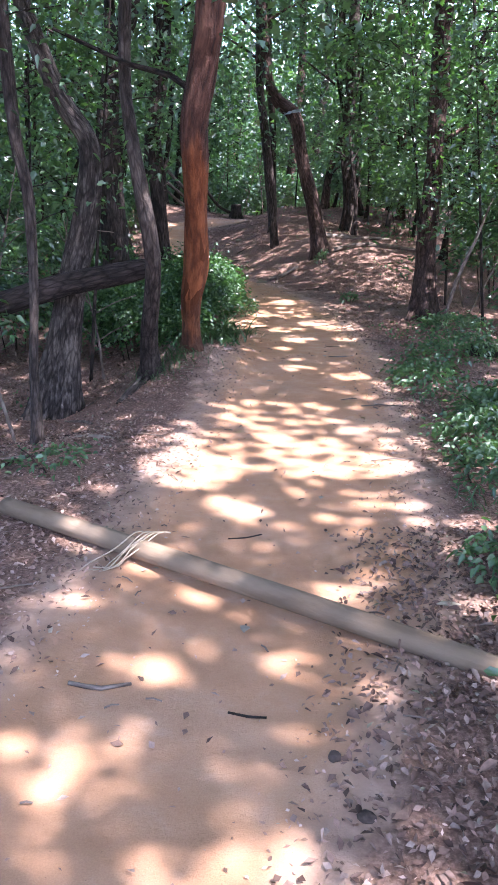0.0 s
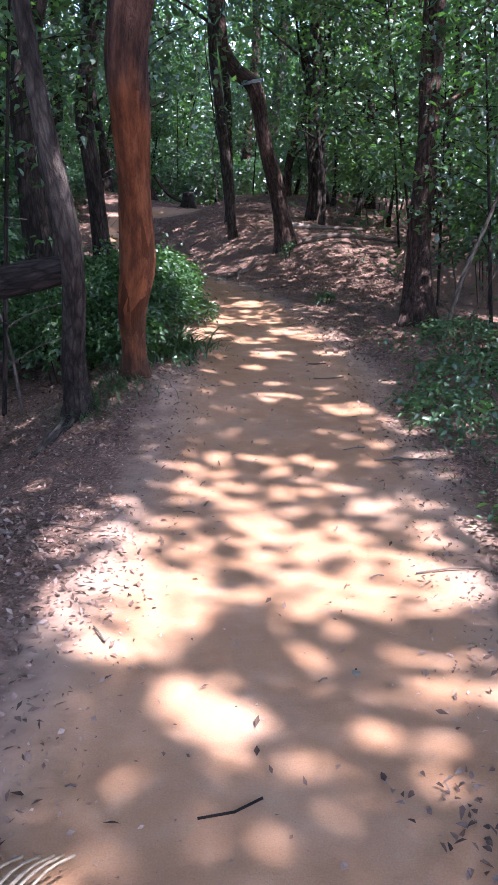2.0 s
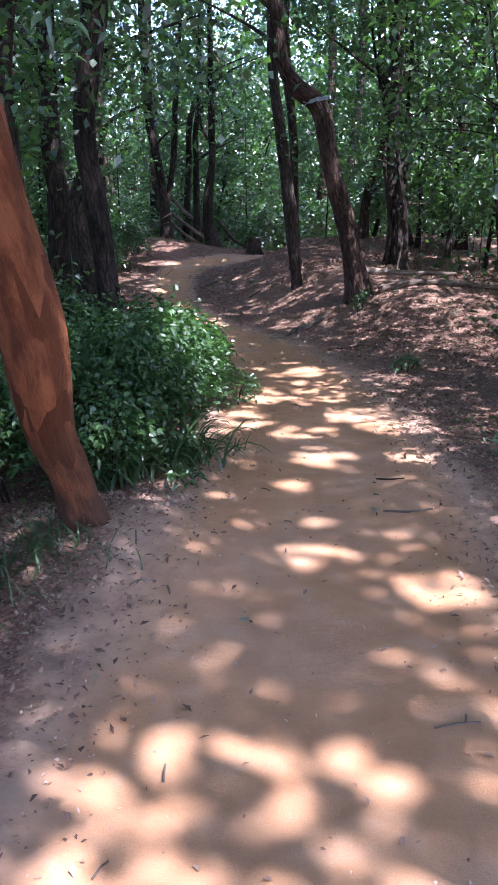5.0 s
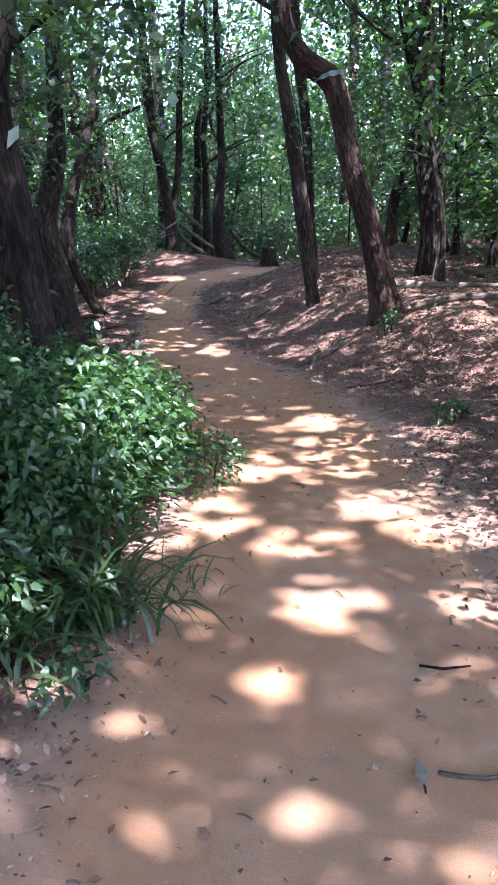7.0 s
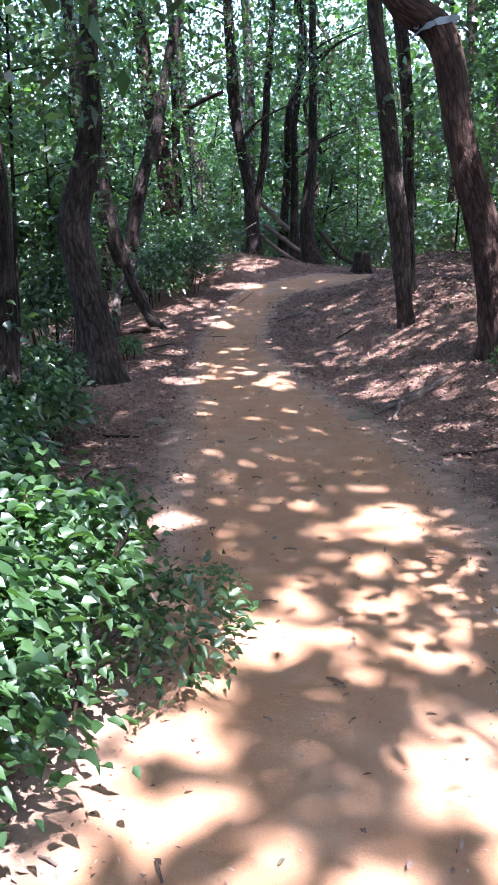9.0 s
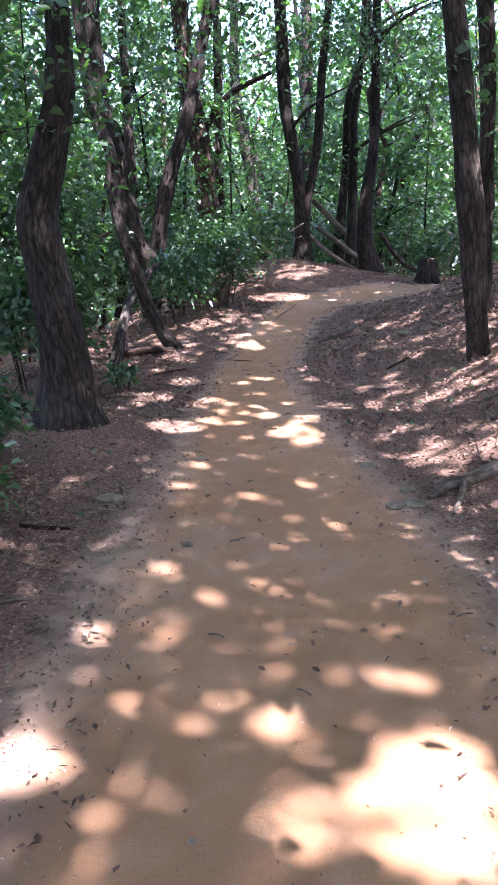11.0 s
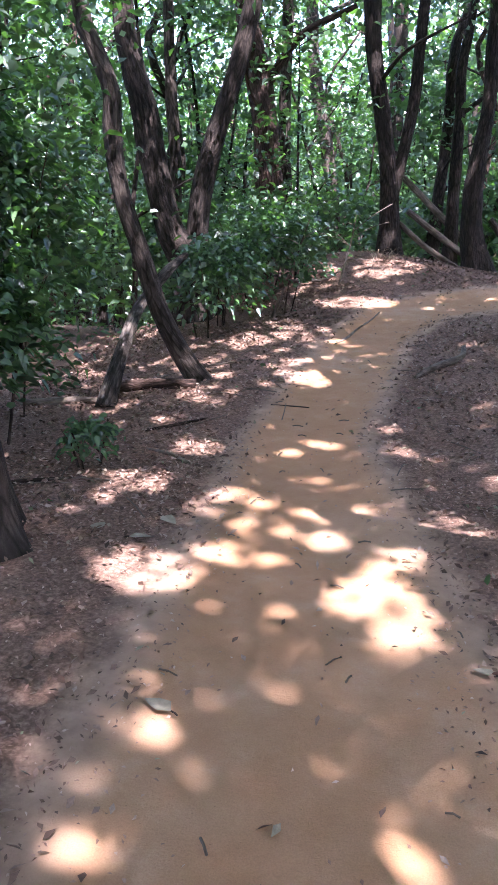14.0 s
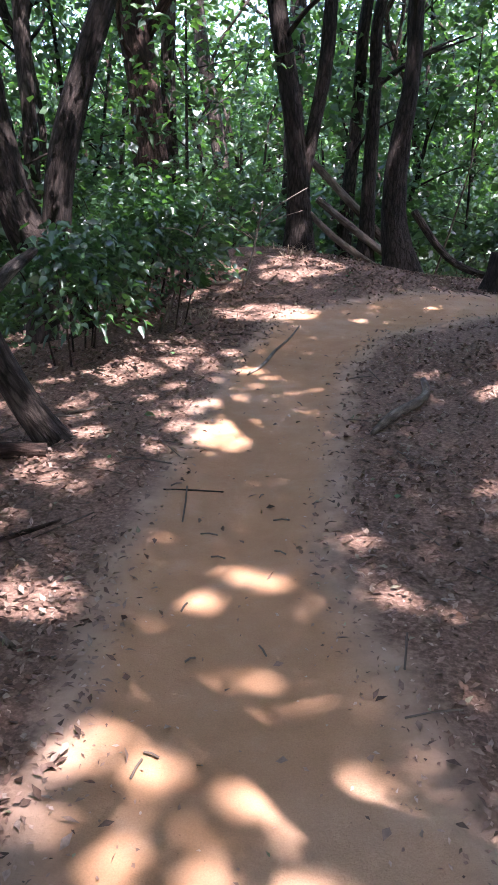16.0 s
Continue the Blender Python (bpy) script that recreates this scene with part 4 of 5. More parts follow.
bush("dark weeds beside the trail", [(1.75, 7.6, 0.06, 0.4, 0.7, 0.16), (2.3, 8.6, 0.08, 0.6, 0.6, 0.2), (1.75, 3.6, 0.06, 0.45, 0.6, 0.15), (1.45, 2.7, 0.05, 0.35, 0.5, 0.14), (1.15, 2.15, 0.03, 0.25, 0.3, 0.10), (1.2, 3.3, 0.04, 0.2, 0.35, 0.12), (2.7, 10.4, 0.08, 0.5, 0.6, 0.18)], 4200, 0.055, LEAF_HERB, 10, "herb_patch", seed=12)
bush("small weed sprouting from the litter", [(1.65, 13.3, 0.06, 0.16, 0.16, 0.1)], 110, 0.06, LEAF_HERB, 3, "herb_patch", seed=13)
bush("small weed at the leaning tree's foot", [(1.4, 16.4, 0.12, 0.14, 0.12, 0.16)], 110, 0.06, LEAF_HERB, 3, "herb_patch", seed=14)
bush("scattered seedlings in the leaf litter", [(-1.35, 4.95, 0.04, 0.3, 0.4, 0.09), (-1.9, 4.6, 0.05, 0.2, 0.3, 0.12)], 260, 0.05, LEAF_HERB, 4, "herb_patch", seed=15)
for k, (bx, by, bz, s) in enumerate([(-3.2, 29.5, 0.5, 1.1), (-0.2, 29.0, 0.4, 1.0), (1.6, 27.6, 0.6, 1.0), (-5.6, 29.5, 0.6, 1.3), (-7.5, 26.5, 0.7, 1.3), (4.4, 27.5, 0.7, 1.3), (-1.6, 31.5, 0.8, 1.4)]):
    bush("far leafy shrub behind the rise", [(bx, by, bz, s, s, s * 0.9), (bx + 0.8, by + 0.6, bz + 0.5, s * 0.8, s * 0.8, s * 0.9)], 2200, 0.15, LEAF_WOODS, 6, pointed=False, seed=20 + k)


def sapling(label, x, y, h, spread, z0, clumps, per, size, lean=(0, 0), seed=0):
    z = ground_z(x, y)
    stem = [(x, y, z, 0.022), (x + lean[0] * 0.5, y + lean[1] * 0.5, z + h * 0.5, 0.017), (x + lean[0], y + lean[1], z + h, 0.006)]
    a = rng.uniform(0, 2 * math.pi, clumps)
    t = rng.uniform(z0 / h, 1, clumps)
    d = spread * rng.uniform(0.25, 1, clumps)
    c = np.stack([x + lean[0] * t + d * np.cos(a), y + lean[1] * t + d * np.sin(a), z + h * t], 1)
    p = np.repeat(c, per, 0) + rng.normal(size=(clumps * per, 3)) * np.array([0.2, 0.2, 0.07])
    v, f = pointed_leaves(p, size, size * 0.58, 0.9)
    limbs = []
    for k in range(min(clumps, 12)):
        q = c[k]
        s = np.array([x + lean[0] * t[k], y + lean[1] * t[k], z + h * t[k] - 0.15])
        limbs.append([(*s, 0.009), (*(s * 0.5 + q * 0.5 + np.array([0, 0, 0.04])), 0.006), (*q, 0.003)])
    return tree(label, stem, BARK_DARK, limbs, (v, f, LEAF_WOODS), 8, 0.05, 0.05, "saplings", seed, "sapling")


sapling("young broadleaf sapling leaning over the mound", 3.1, 13.6, 4.6, 1.3, 2.2, 46, 26, 0.12, (-0.9, 0.2), 1)
sapling("young broadleaf sapling in the thicket", 3.4, 16.2, 4.8, 1.4, 1.4, 50, 26, 0.12, (-0.6, 0.2), 2)
sapling("young broadleaf sapling beside the brown tree", 3.3, 11.0, 3.6, 1.0, 1.0, 36, 26, 0.10, (-0.5, 0.1), 3)
sapling("drooping broadleaf sapling on the slope", -4.1, 18.9, 3.8, 1.0, 0.8, 46, 26, 0.11, (0.1, 0), 4)
sapling("spindly sapling behind the pale trunk", -2.7, 9.4, 4.2, 1.2, 1.2, 40, 26, 0.10, (0.2, 0), 5)
sapling("spindly sapling in deep shade", -3.3, 6.8, 3.6, 1.0, 0.8, 36, 26, 0.09, (0.3, 0), 6)
sapling("young sapling on the mound", 2.9, 20.4, 4.4, 1.3, 1.2, 44, 26, 0.12, (-0.3, 0), 7)
sapling("young sapling beyond the mound", 1.2, 24.4, 4.4, 1.2, 1.4, 40, 24, 0.13, (0.2, 0), 8)
sapling("young sapling beside the forked trunk", -5.9, 21.4, 4.2, 1.3, 0.8, 44, 26, 0.12, (0.2, 0), 9)
sapling("young sapling among the brush", -4.0, 25.2, 3.4, 0.9, 0.6, 36, 26, 0.11, (0, 0), 10)
sapling("young sapling in the far thicket", -1.0, 29.6, 5.0, 1.4, 0.8, 46, 24, 0.15, (0, 0), 11)
sapling("young sapling leaning from the low bank", -3.6, 14.6, 4.4, 1.3, 1.0, 44, 26, 0.11, (0.5, 0), 12)
sapling("young sapling hung with leaves over the bank", -3.2, 16.2, 4.6, 1.2, 1.8, 36, 26, 0.11, (0.3, 0), 13)
sapling("leafy sapling reaching over the weeds", 3.3, 9.4, 4.2, 1.1, 1.5, 46, 24, 0.085, (-0.6, 0.2), 14)
sapling("leafy sapling in dappled sun beside the trail", 3.9, 7.8, 4.4, 1.1, 1.6, 40, 24, 0.085, (-0.7, 0.3), 15)
sapling("thin-leaved sapling hanging over the low bank", -2.5, 6.3, 4.0, 0.9, 1.9, 34, 22, 0.075, (0.4, 0.2), 16)
sapling("thin-leaved sapling behind the grey trunk", -1.9, 8.9, 4.2, 0.9, 2.0, 34, 22, 0.08, (0.4, 0), 17)
sapling("low broadleaf sapling beside the brown tree's foot", 3.2, 12.9, 3.0, 0.9, 0.5, 34, 24, 0.1, (-0.2, 0), 18)


def crooked_stem(seed):
    """A thin understorey tree: a bent stem, long bare side branches and a thin head of leaves, standing at the origin."""
    r = np.random.default_rng(seed)
    thick = r.uniform(0.025, 0.055)
    x = y = 0.0
    stem = [(0, 0, -0.1, thick * 1.3)]
    for k in range(1, 8):
        x, y = x + r.normal() * 0.13 + 0.05, y + r.normal() * 0.1
        stem.append((x, y, 0.85 * k, thick * (1 - 0.09 * k)))
    foot = new("understorey_tree")
    v, f = tube(stem, 7, 0.25, 0.12, 0.06, seed)
    part("trunk", mesh_from("trunk", v, f, BARK_DARK, True), foot)
    tips = []
    for k in range(6):
        b = stem[r.integers(2, 7)]
        a, L = r.uniform(0, 6.28), r.uniform(0.7, 1.8)
        q = min(b[3] * 0.55, 0.02)
        tip = (b[0] + L * math.cos(a), b[1] + L * math.sin(a), b[2] + L * r.uniform(0.1, 0.8))
        mid = (b[0] * 0.5 + tip[0] * 0.5, b[1] * 0.5 + tip[1] * 0.5, b[2] * 0.45 + tip[2] * 0.55 + 0.1)
        v, f = tube([(*b[:3], q), (*mid, q * 0.7), (*tip, q * 0.3)], 5, 0.2, 0.1, 0, seed + k, False)
        part("limb", mesh_from("limb", v, f, BARK_DARK, True), foot)
        tips += [mid, tip, tip]
    p = np.repeat(np.array(tips), 16, 0)
    p = p + r.normal(size=p.shape) * np.array([0.28, 0.28, 0.12])
    v, f = leaves(p, 0.14, 0.085)
    part("crown", mesh_from("crown", v, f, LEAF_WOODS), foot)
    return tagged(foot, "thin crooked understorey tree with bare dark branches", "tree", "understorey trees")


UNDER = [crooked_stem(200 + k) for k in range(6)]
under_rng = random.Random(4)
STANDS = ((16, -8.0, -3.4, 7.5, 17.0), (14, -10.0, -6.2, 18.0, 30.0), (20, 2.0, 7.5, 16.0, 28.0), (5, 3.8, 6.5, 9.5, 14.0), (30, -8.5, 4.5, 28.8, 40.0))
under_spots = [(under_rng.uniform(a, b), under_rng.uniform(c, d)) for n, a, b, c, d in STANDS for k in range(n)]
for n, (x, y) in enumerate(under_spots):
    m = pose(x, y, ground_z(x, y) - 0.02, under_rng.uniform(-7, 7), under_rng.uniform(-7, 7), under_rng.uniform(0, 360))
    if n < len(UNDER):
        UNDER[n].matrix_basis = m
    else:
        copy_thing(UNDER[n % len(UNDER)], m)


def grass_tuft(label, x, y, n, length, width, spread, seed, material=LEAF_GRASS):
    """Arching strap-like blades from one root, each bent over four lengths."""
    r = np.random.default_rng(seed)
    z = ground_z(x, y)
    foot = new("grass_tuft")
    foot.location = (x, y, z)
    for k in range(n):
        vs, fs = [], []
        a = r.uniform(0, 2 * math.pi)
        L = length * r.uniform(0.5, 1.1)
        w = width * r.uniform(0.6, 1.1)
        bx, by = r.normal(size=2) * spread
        pitch = r.uniform(0.9, 1.45)
        bend = r.uniform(0.25, 0.6)
        pos = np.array([bx, by, ground_z(x + bx, y + by) - z - 0.02])
        out = np.array([math.cos(a), math.sin(a), 0])
        acr = np.array([-math.sin(a), math.cos(a), 0])
        i = len(vs)
        for s in range(6):
            ww = w * (0.6, 1.0, 0.95, 0.75, 0.45, 0.05)[s] * 0.5
            vs += [pos + acr * ww, pos - np.array([0, 0, ww * 0.4]), pos - acr * ww]
            pos = pos + (out * math.cos(pitch) + np.array([0, 0, math.sin(pitch)])) * L / 5
            pitch -= bend
        for s in range(5):
            q = i + 3 * s
            fs += [(q, q + 1, q + 4, q + 3), (q + 1, q + 2, q + 5, q + 4)]
        part("blade", mesh_from("blade", np.array(vs), np.array(fs), material, True), foot)
    return tagged(foot, label, "grass", "grass tufts")


grass_tuft("arching broad-bladed grass clump at the bush's foot", -0.33, 9.92, 110, 0.66, 0.026, 0.12, 1)
grass_tuft("arching broad-bladed grass clump in shade", -0.65, 9.55, 95, 0.58, 0.022, 0.14, 2)
grass_tuft("fine grass clump between the two leaning trunks", -0.80, 8.15, 80, 0.32, 0.010, 0.12, 3)
grass_tuft("fine grass clump at the grey tree's root", -0.98, 7.75, 90, 0.34, 0.010, 0.13, 4)
grass_tuft("sparse grass at the trail's border", -0.62, 8.0, 40, 0.22, 0.008, 0.12, 5)
grass_tuft("sparse grass at the trail's border", -0.05, 10.2, 30, 0.25, 0.010, 0.1, 6)
grass_tuft("sparse grass in the weeds", 1.45, 4.3, 30, 0.22, 0.012, 0.12, 7)
grass_tuft("sparse grass in the weeds", 1.75, 6.9, 36, 0.22, 0.010, 0.15, 8)

grass_tuft("dry pale grass at the forked tree's foot", -3.0, 26.0, 50, 0.3, 0.008, 0.14, 9, STRAW)
grass_tuft("dry pale grass on the brushy bank", -3.5, 23.9, 40, 0.3, 0.008, 0.14, 10, STRAW)
grass_tuft("dry pale grass on the crest", -1.2, 26.3, 40, 0.25, 0.008, 0.16, 11, STRAW)

# ---- timber on the ground ----
def timber(name, label, pts, wood, segs=14, rough=0.06, group="", twigs=(), category="log", seed=0, sink=True):
    line = np.array(pts, float)
    base = line[len(line) // 2, :3].copy()
    ob = new(name)
    ob.location = base
    line[:, :3] -= base
    v, f = tube(line, segs, 0.06, rough, 0, seed)
    part("stem", mesh_from("stem", v, f, wood, True), ob)
    for k, tw in enumerate(twigs):
        q = np.array(tw, float)
        q[:, :3] -= base
        v, f = tube(q, 6, 0.08, 0.06, 0, seed + k)
        part("twig", mesh_from("twig", v, f, wood, True), ob)
    return tagged(ob, label, category, group)


def lying(pts, lift=0.0):
    """Set a centre line (x, y, r) down on the ground."""
    return [(x, y, ground_z(x, y) + r * 0.8 + lift, r) for x, y, r in pts]


pole = timber("barrier_pole", "peeled grey-tan log lying across the trail", [(x, y, -0.245 + (x + 1.31) * 0.051 + 0.002, r * 0.82) for x, y, r in ((-1.35, 3.98, 0.062), (-0.87, 3.65, 0.062), (-0.33, 3.27, 0.061), (0.0, 3.03, 0.06), (0.36, 2.77, 0.06), (0.92, 2.36, 0.058), (1.7, 1.80, 0.056))], POLE_WOOD, 24, 0.018, seed=3)
for kx, ky, kz, s in ((0.33, 2.80, 0.115, 0.016), (-0.28, 3.26, 0.12, 0.012), (0.02, 2.99, 0.09, 0.010)):
    bm = bmesh.new()
    bmesh.ops.create_uvsphere(bm, u_segments=12, v_segments=8, radius=s)
    bmesh.ops.scale(bm, vec=(1.3, 1.1, 0.7), verts=bm.verts)
    me = bpy.data.meshes.new("knot")
    bm.to_mesh(me)
    bm.free()
    me.materials.append(CLOD)
    k = part("knot", me, pole, "dark round knot")
    k.location = Vector((kx, ky, ground_z(kx, ky) + kz)) - pole.location
strap = new("frayed_fibres")
strap.location = (-0.6, 3.42, ground_z(-0.6, 3.42))
fray = np.random.default_rng(5)
for k in range(6):
    o = fray.uniform(-0.12, 0.12)
    e = fray.uniform(0.2, 0.8)
    w1, w2 = fray.normal(size=2) * 0.035
    pts = [(0.10 + o, 0.09, 0.10), (0.05 + o, 0.02, 0.13), (-0.01 + o - 0.05 * e, -0.07, 0.085), (-0.06 + o - 0.08 * e + w1, -0.10 - 0.05 * e, 0.02), (-0.10 + o - 0.16 * e + w2, -0.11 - 0.06 * e + w1, 0.012)]
    v, f = tube([(a, b, c, 0.0028 * fray.uniform(0.6, 1.5)) for a, b, c in pts], 5, 0.03, 0.1, 0, k)
    part("strand", mesh_from("strand", v, f, STRAW, True), strap)
tagged(strap, "pale frayed bark fibres hanging off the log", "debris")

timber("fallen_log", "dark fallen log propped against the grey trunk", [(-4.0, 7.3, ground_z(-4.0, 7.3) + 0.08, 0.125), (-3.2, 7.25, -0.05, 0.12), (-2.48, 7.2, 0.32, 0.112), (-1.74, 7.15, 0.57, 0.108), (-1.08, 7.12, 0.72, 0.095), (-0.92, 7.1, 0.76, 0.07)], BARK_DARK, 18, 0.06, seed=4)
timber("dead_root", "bleached splintered root at the grey trunk's foot", [(-1.02, 7.85, -0.35, 0.05), (-1.10, 7.62, -0.43, 0.055), (-1.2, 7.4, ground_z(-1.2, 7.4) + 0.02, 0.04), (-1.28, 7.2, ground_z(-1.28, 7.2), 0.02)], BARK_SUN_PALE, 12, 0.2, category="root", seed=5)
timber("leaning_dead_stick", "pale dead stick leaning beside the brown tree", [(2.62, 10.7, ground_z(2.62, 10.7) - 0.03, 0.03), (2.78, 10.72, 0.3, 0.026), (3.0, 10.8, 0.85, 0.02), (3.2, 10.9, 1.4, 0.012)], DEADWOOD, 8, 0.12, category="branch", seed=6)
timber("fallen_branch", "long fallen branch lying on the mound", lying([(1.7, 16.75, 0.06), (2.2, 16.7, 0.05), (2.75, 16.6, 0.045), (3.6, 16.4, 0.03)]), DEADWOOD, 10, 0.1, "fallen branches", category="branch", seed=7)
timber("fallen_branch", "broken branch half sunk in litter", lying([(1.5, 18.0, 0.06), (2.2, 17.9, 0.05), (3.0, 17.5, 0.03)]), DEADWOOD, 10, 0.1, "fallen branches", category="branch", seed=8)
timber("rotten_log", "short dark rotten log among weeds", lying([(2.45, 8.75, 0.07), (2.9, 8.6, 0.075), (3.5, 8.45, 0.07)]), BARK_DARK, 14, 0.1, "fallen branches", seed=9)
timber("forked_root", "bare forked root gripping the bank", [(0.95, 16.75, ground_z(0.95, 16.75) + 0.01, 0.04), (0.62, 16.45, ground_z(0.62, 16.45) + 0.03, 0.042), (0.42, 16.25, ground_z(0.42, 16.25) + 0.035, 0.034), (0.3, 16.1, ground_z(0.3, 16.1), 0.015)], DEADWOOD, 10, 0.12, "surface roots", [[(0.5, 16.33, ground_z(0.5, 16.33) + 0.03, 0.028), (0.5, 16.1, ground_z(0.5, 16.1) + 0.02, 0.022), (0.46, 15.8, ground_z(0.46, 15.8), 0.01)]], "root", 10)
DEAD_LEAN = [(-3.70, 19.86, ground_z(-3.70, 19.86) - 0.03, 0.085), (-3.78, 20.2, -0.02, 0.062), (-3.95, 20.8, 0.36, 0.055), (-3.98, 21.4, 0.68, 0.05), (-3.95, 21.8, 0.86, 0.03)]
timber("surface_root", "thin bare root running down the trail", lying([(-2.42, 23.7, 0.007), (-2.42, 23.3, 0.009), (-2.45, 22.9, 0.012), (-2.46, 22.5, 0.013), (-2.5, 22.2, 0.006)]), DEADWOOD, 8, 0.15, "surface roots", category="root", seed=11)
timber("surface_root", "knotted root at the trail's side", lying([(-1.25, 22.3, 0.02), (-1.22, 21.9, 0.03), (-1.38, 21.5, 0.035), (-1.48, 21.15, 0.014)]), DEADWOOD, 8, 0.2, "surface roots", category="root", seed=12)
timber("dead_branch", "dead branch leaning on the slope, sun patch put in its pale bark", DEAD_LEAN, BARK_SUN_PALE, 14, 0.12, "fallen branches", category="branch", seed=13)
timber("fallen_branch", "weathered log lying behind the leaning tree", lying([(-3.95, 20.2, 0.05), (-3.55, 20.35, 0.05), (-3.2, 20.5, 0.04)]), BARK_BROWN, 10, 0.1, "fallen branches", category="branch", seed=14)
timber("fallen_branch", "pale stick lying in the litter", lying([(-4.4, 19.7, 0.03), (-4.0, 19.85, 0.03), (-3.75, 19.95, 0.022)]), DEADWOOD, 8, 0.1, "fallen branches", category="branch", seed=15)
timber("fallen_branch", "pale dead branch slanting behind the forked tree", [(-3.2, 28.1, 2.0, 0.05), (-2.5, 28.35, 1.3, 0.06), (-2.0, 28.6, 0.75, 0.06), (-1.5, 28.8, ground_z(-1.5, 28.8), 0.06)], DEADWOOD, 10, 0.1, "fallen branches", category="branch", seed=16)
timber("fallen_branch", "grey dead branch slanting behind the forked tree", [(-3.0, 27.7, 1.45, 0.05), (-2.5, 27.9, 1.05, 0.055), (-1.9, 28.2, 0.6, 0.05), (-1.4, 28.4, ground_z(-1.4, 28.4), 0.05)], DEADWOOD, 10, 0.1, "fallen branches", category="branch", seed=17)
timber("fallen_branch", "thin dead branch propped on the crest", [(-2.98, 27.0, 1.25, 0.04), (-2.6, 27.2, 0.9, 0.045), (-2.1, 27.5, ground_z(-2.1, 27.5) + 0.05, 0.04)], DEADWOOD, 10, 0.1, "fallen branches", category="branch", seed=18)
timber("fallen_branch", "dead branch fallen beyond the bent tree", [(-1.7, 27.6, 1.3, 0.05), (-1.2, 27.6, 0.7, 0.05), (-0.6, 27.5, ground_z(-0.6, 27.5) + 0.02, 0.05)], BARK_GREY, 10, 0.1, "fallen branches", category="branch", seed=19)
timber("fallen_branch", "bare crooked branch on the brushy bank", [(-4.1, 24.2, ground_z(-4.1, 24.2) + 0.02, 0.03), (-3.75, 24.4, ground_z(-3.75, 24.4) + 0.2, 0.025), (-3.4, 24.6, ground_z(-3.4, 24.6) + 0.16, 0.02), (-3.2, 24.7, ground_z(-3.2, 24.7) + 0.24, 0.01)], DEADWOOD, 8, 0.1, "fallen branches", category="branch", seed=20)
for k, (x, y, a, length) in enumerate(((-1.55, 5.3, 0.4, 0.7), (-1.75, 5.0, 1.1, 0.5), (-1.3, 5.9, 2.6, 0.55), (-1.9, 6.3, 0.2, 0.9), (-1.6, 6.9, 2.2, 0.6), (-2.9, 19.6, 0.9, 0.5), (-2.6, 18.9, 2.7, 0.45), (-3.1, 18.2, 0.5, 0.6), (-3.4, 21.3, 0.7, 0.6), (-0.2, 19.6, 0.6, 0.5), (-0.4, 18.9, 2.2, 0.35), (1.1, 14.9, 0.2, 0.5), (-2.0, 14.6, 2.8, 0.45), (-1.7, 15.1, 0.2, 0.3), (-1.35, 14.2, 0.5, 0.25))):
    dx, dy = 0.5 * length * math.cos(a), 0.5 * length * math.sin(a)
    timber("stick", "broken brown stick lying in the leaf litter", lying([(x - dx, y - dy, 0.012), (x + dy * 0.12, y - dx * 0.12, 0.013), (x + dx, y + dy, 0.007)]), (DEADWOOD, BARK_BROWN)[k % 2], 7, 0.15, "litter sticks", category="stick", seed=50 + k)
timber("stick", "thin dark stick lying on the trail", lying([(0.94, 9.62, 0.005), (1.02, 9.59, 0.006), (1.12, 9.6, 0.004)]), BARK_DARK, 6, 0.15, "trail sticks", category="stick", seed=21)
timber("stick", "pale peeled stick lying on the trail", lying([(0.92, 9.03, 0.007), (1.05, 9.0, 0.008), (1.2, 9.03, 0.005)]), DEADWOOD, 6, 0.15, "trail sticks", category="stick", seed=22)
timber("stick", "dark stick beyond the log", lying([(-0.10, 3.75, 0.004), (0.0, 3.77, 0.004), (0.08, 3.82, 0.003)]), BARK_DARK, 6, 0.15, "trail sticks", category="stick", seed=23)
timber("stick", "pale splinter lying on the trail", lying([(-0.62, 2.32, 0.008), (-0.5, 2.3, 0.009), (-0.4, 2.34, 0.006)]), DEADWOOD, 6, 0.15, "trail sticks", category="stick", seed=24)
timber("stick", "dark broken stick on the trail", lying([(-0.05, 2.18, 0.004), (0.02, 2.155, 0.005), (0.08, 2.15, 0.003)]), BARK_DARK, 6, 0.15, "trail sticks", category="stick", seed=25)
timber("stick", "thin dark twig crossing the trail", lying([(-2.4, 20.2, 0.004), (-2.25, 20.26, 0.005), (-2.12, 20.3, 0.003)]), BARK_DARK, 6, 0.15, "trail sticks", category="stick", seed=26)


def dead_sapling(label, x, y, h, lean, seed):
    """A bare dead sapling with a few side twigs."""
    r = np.random.default_rng(seed)
    z = ground_z(x, y)
    stem = [(x, y, z - 0.05, 0.016), (x + lean[0] * 0.5 + 0.03, y + lean[1] * 0.5, z + h * 0.5, 0.013), (x + lean[0], y + lean[1], z + h, 0.006)]
    twigs = []
    for k in range(6):
        t = r.uniform(0.35, 0.95)
        a = r.uniform(0, 6.28)
        p = np.array([x + lean[0] * t, y + lean[1] * t, z + h * t])
        L = r.uniform(0.25, 0.6)
        q = p + np.array([math.cos(a) * L, math.sin(a) * L, L * r.uniform(-0.1, 0.7)])
        twigs.append([(*p, 0.007), (*(0.5 * p + 0.5 * q + np.array([0, 0, 0.03])), 0.005), (*q, 0.002)])
    return timber("dead_sapling", label, stem, DEADWOOD, 7, 0.12, "dead saplings", twigs, "sapling", seed)


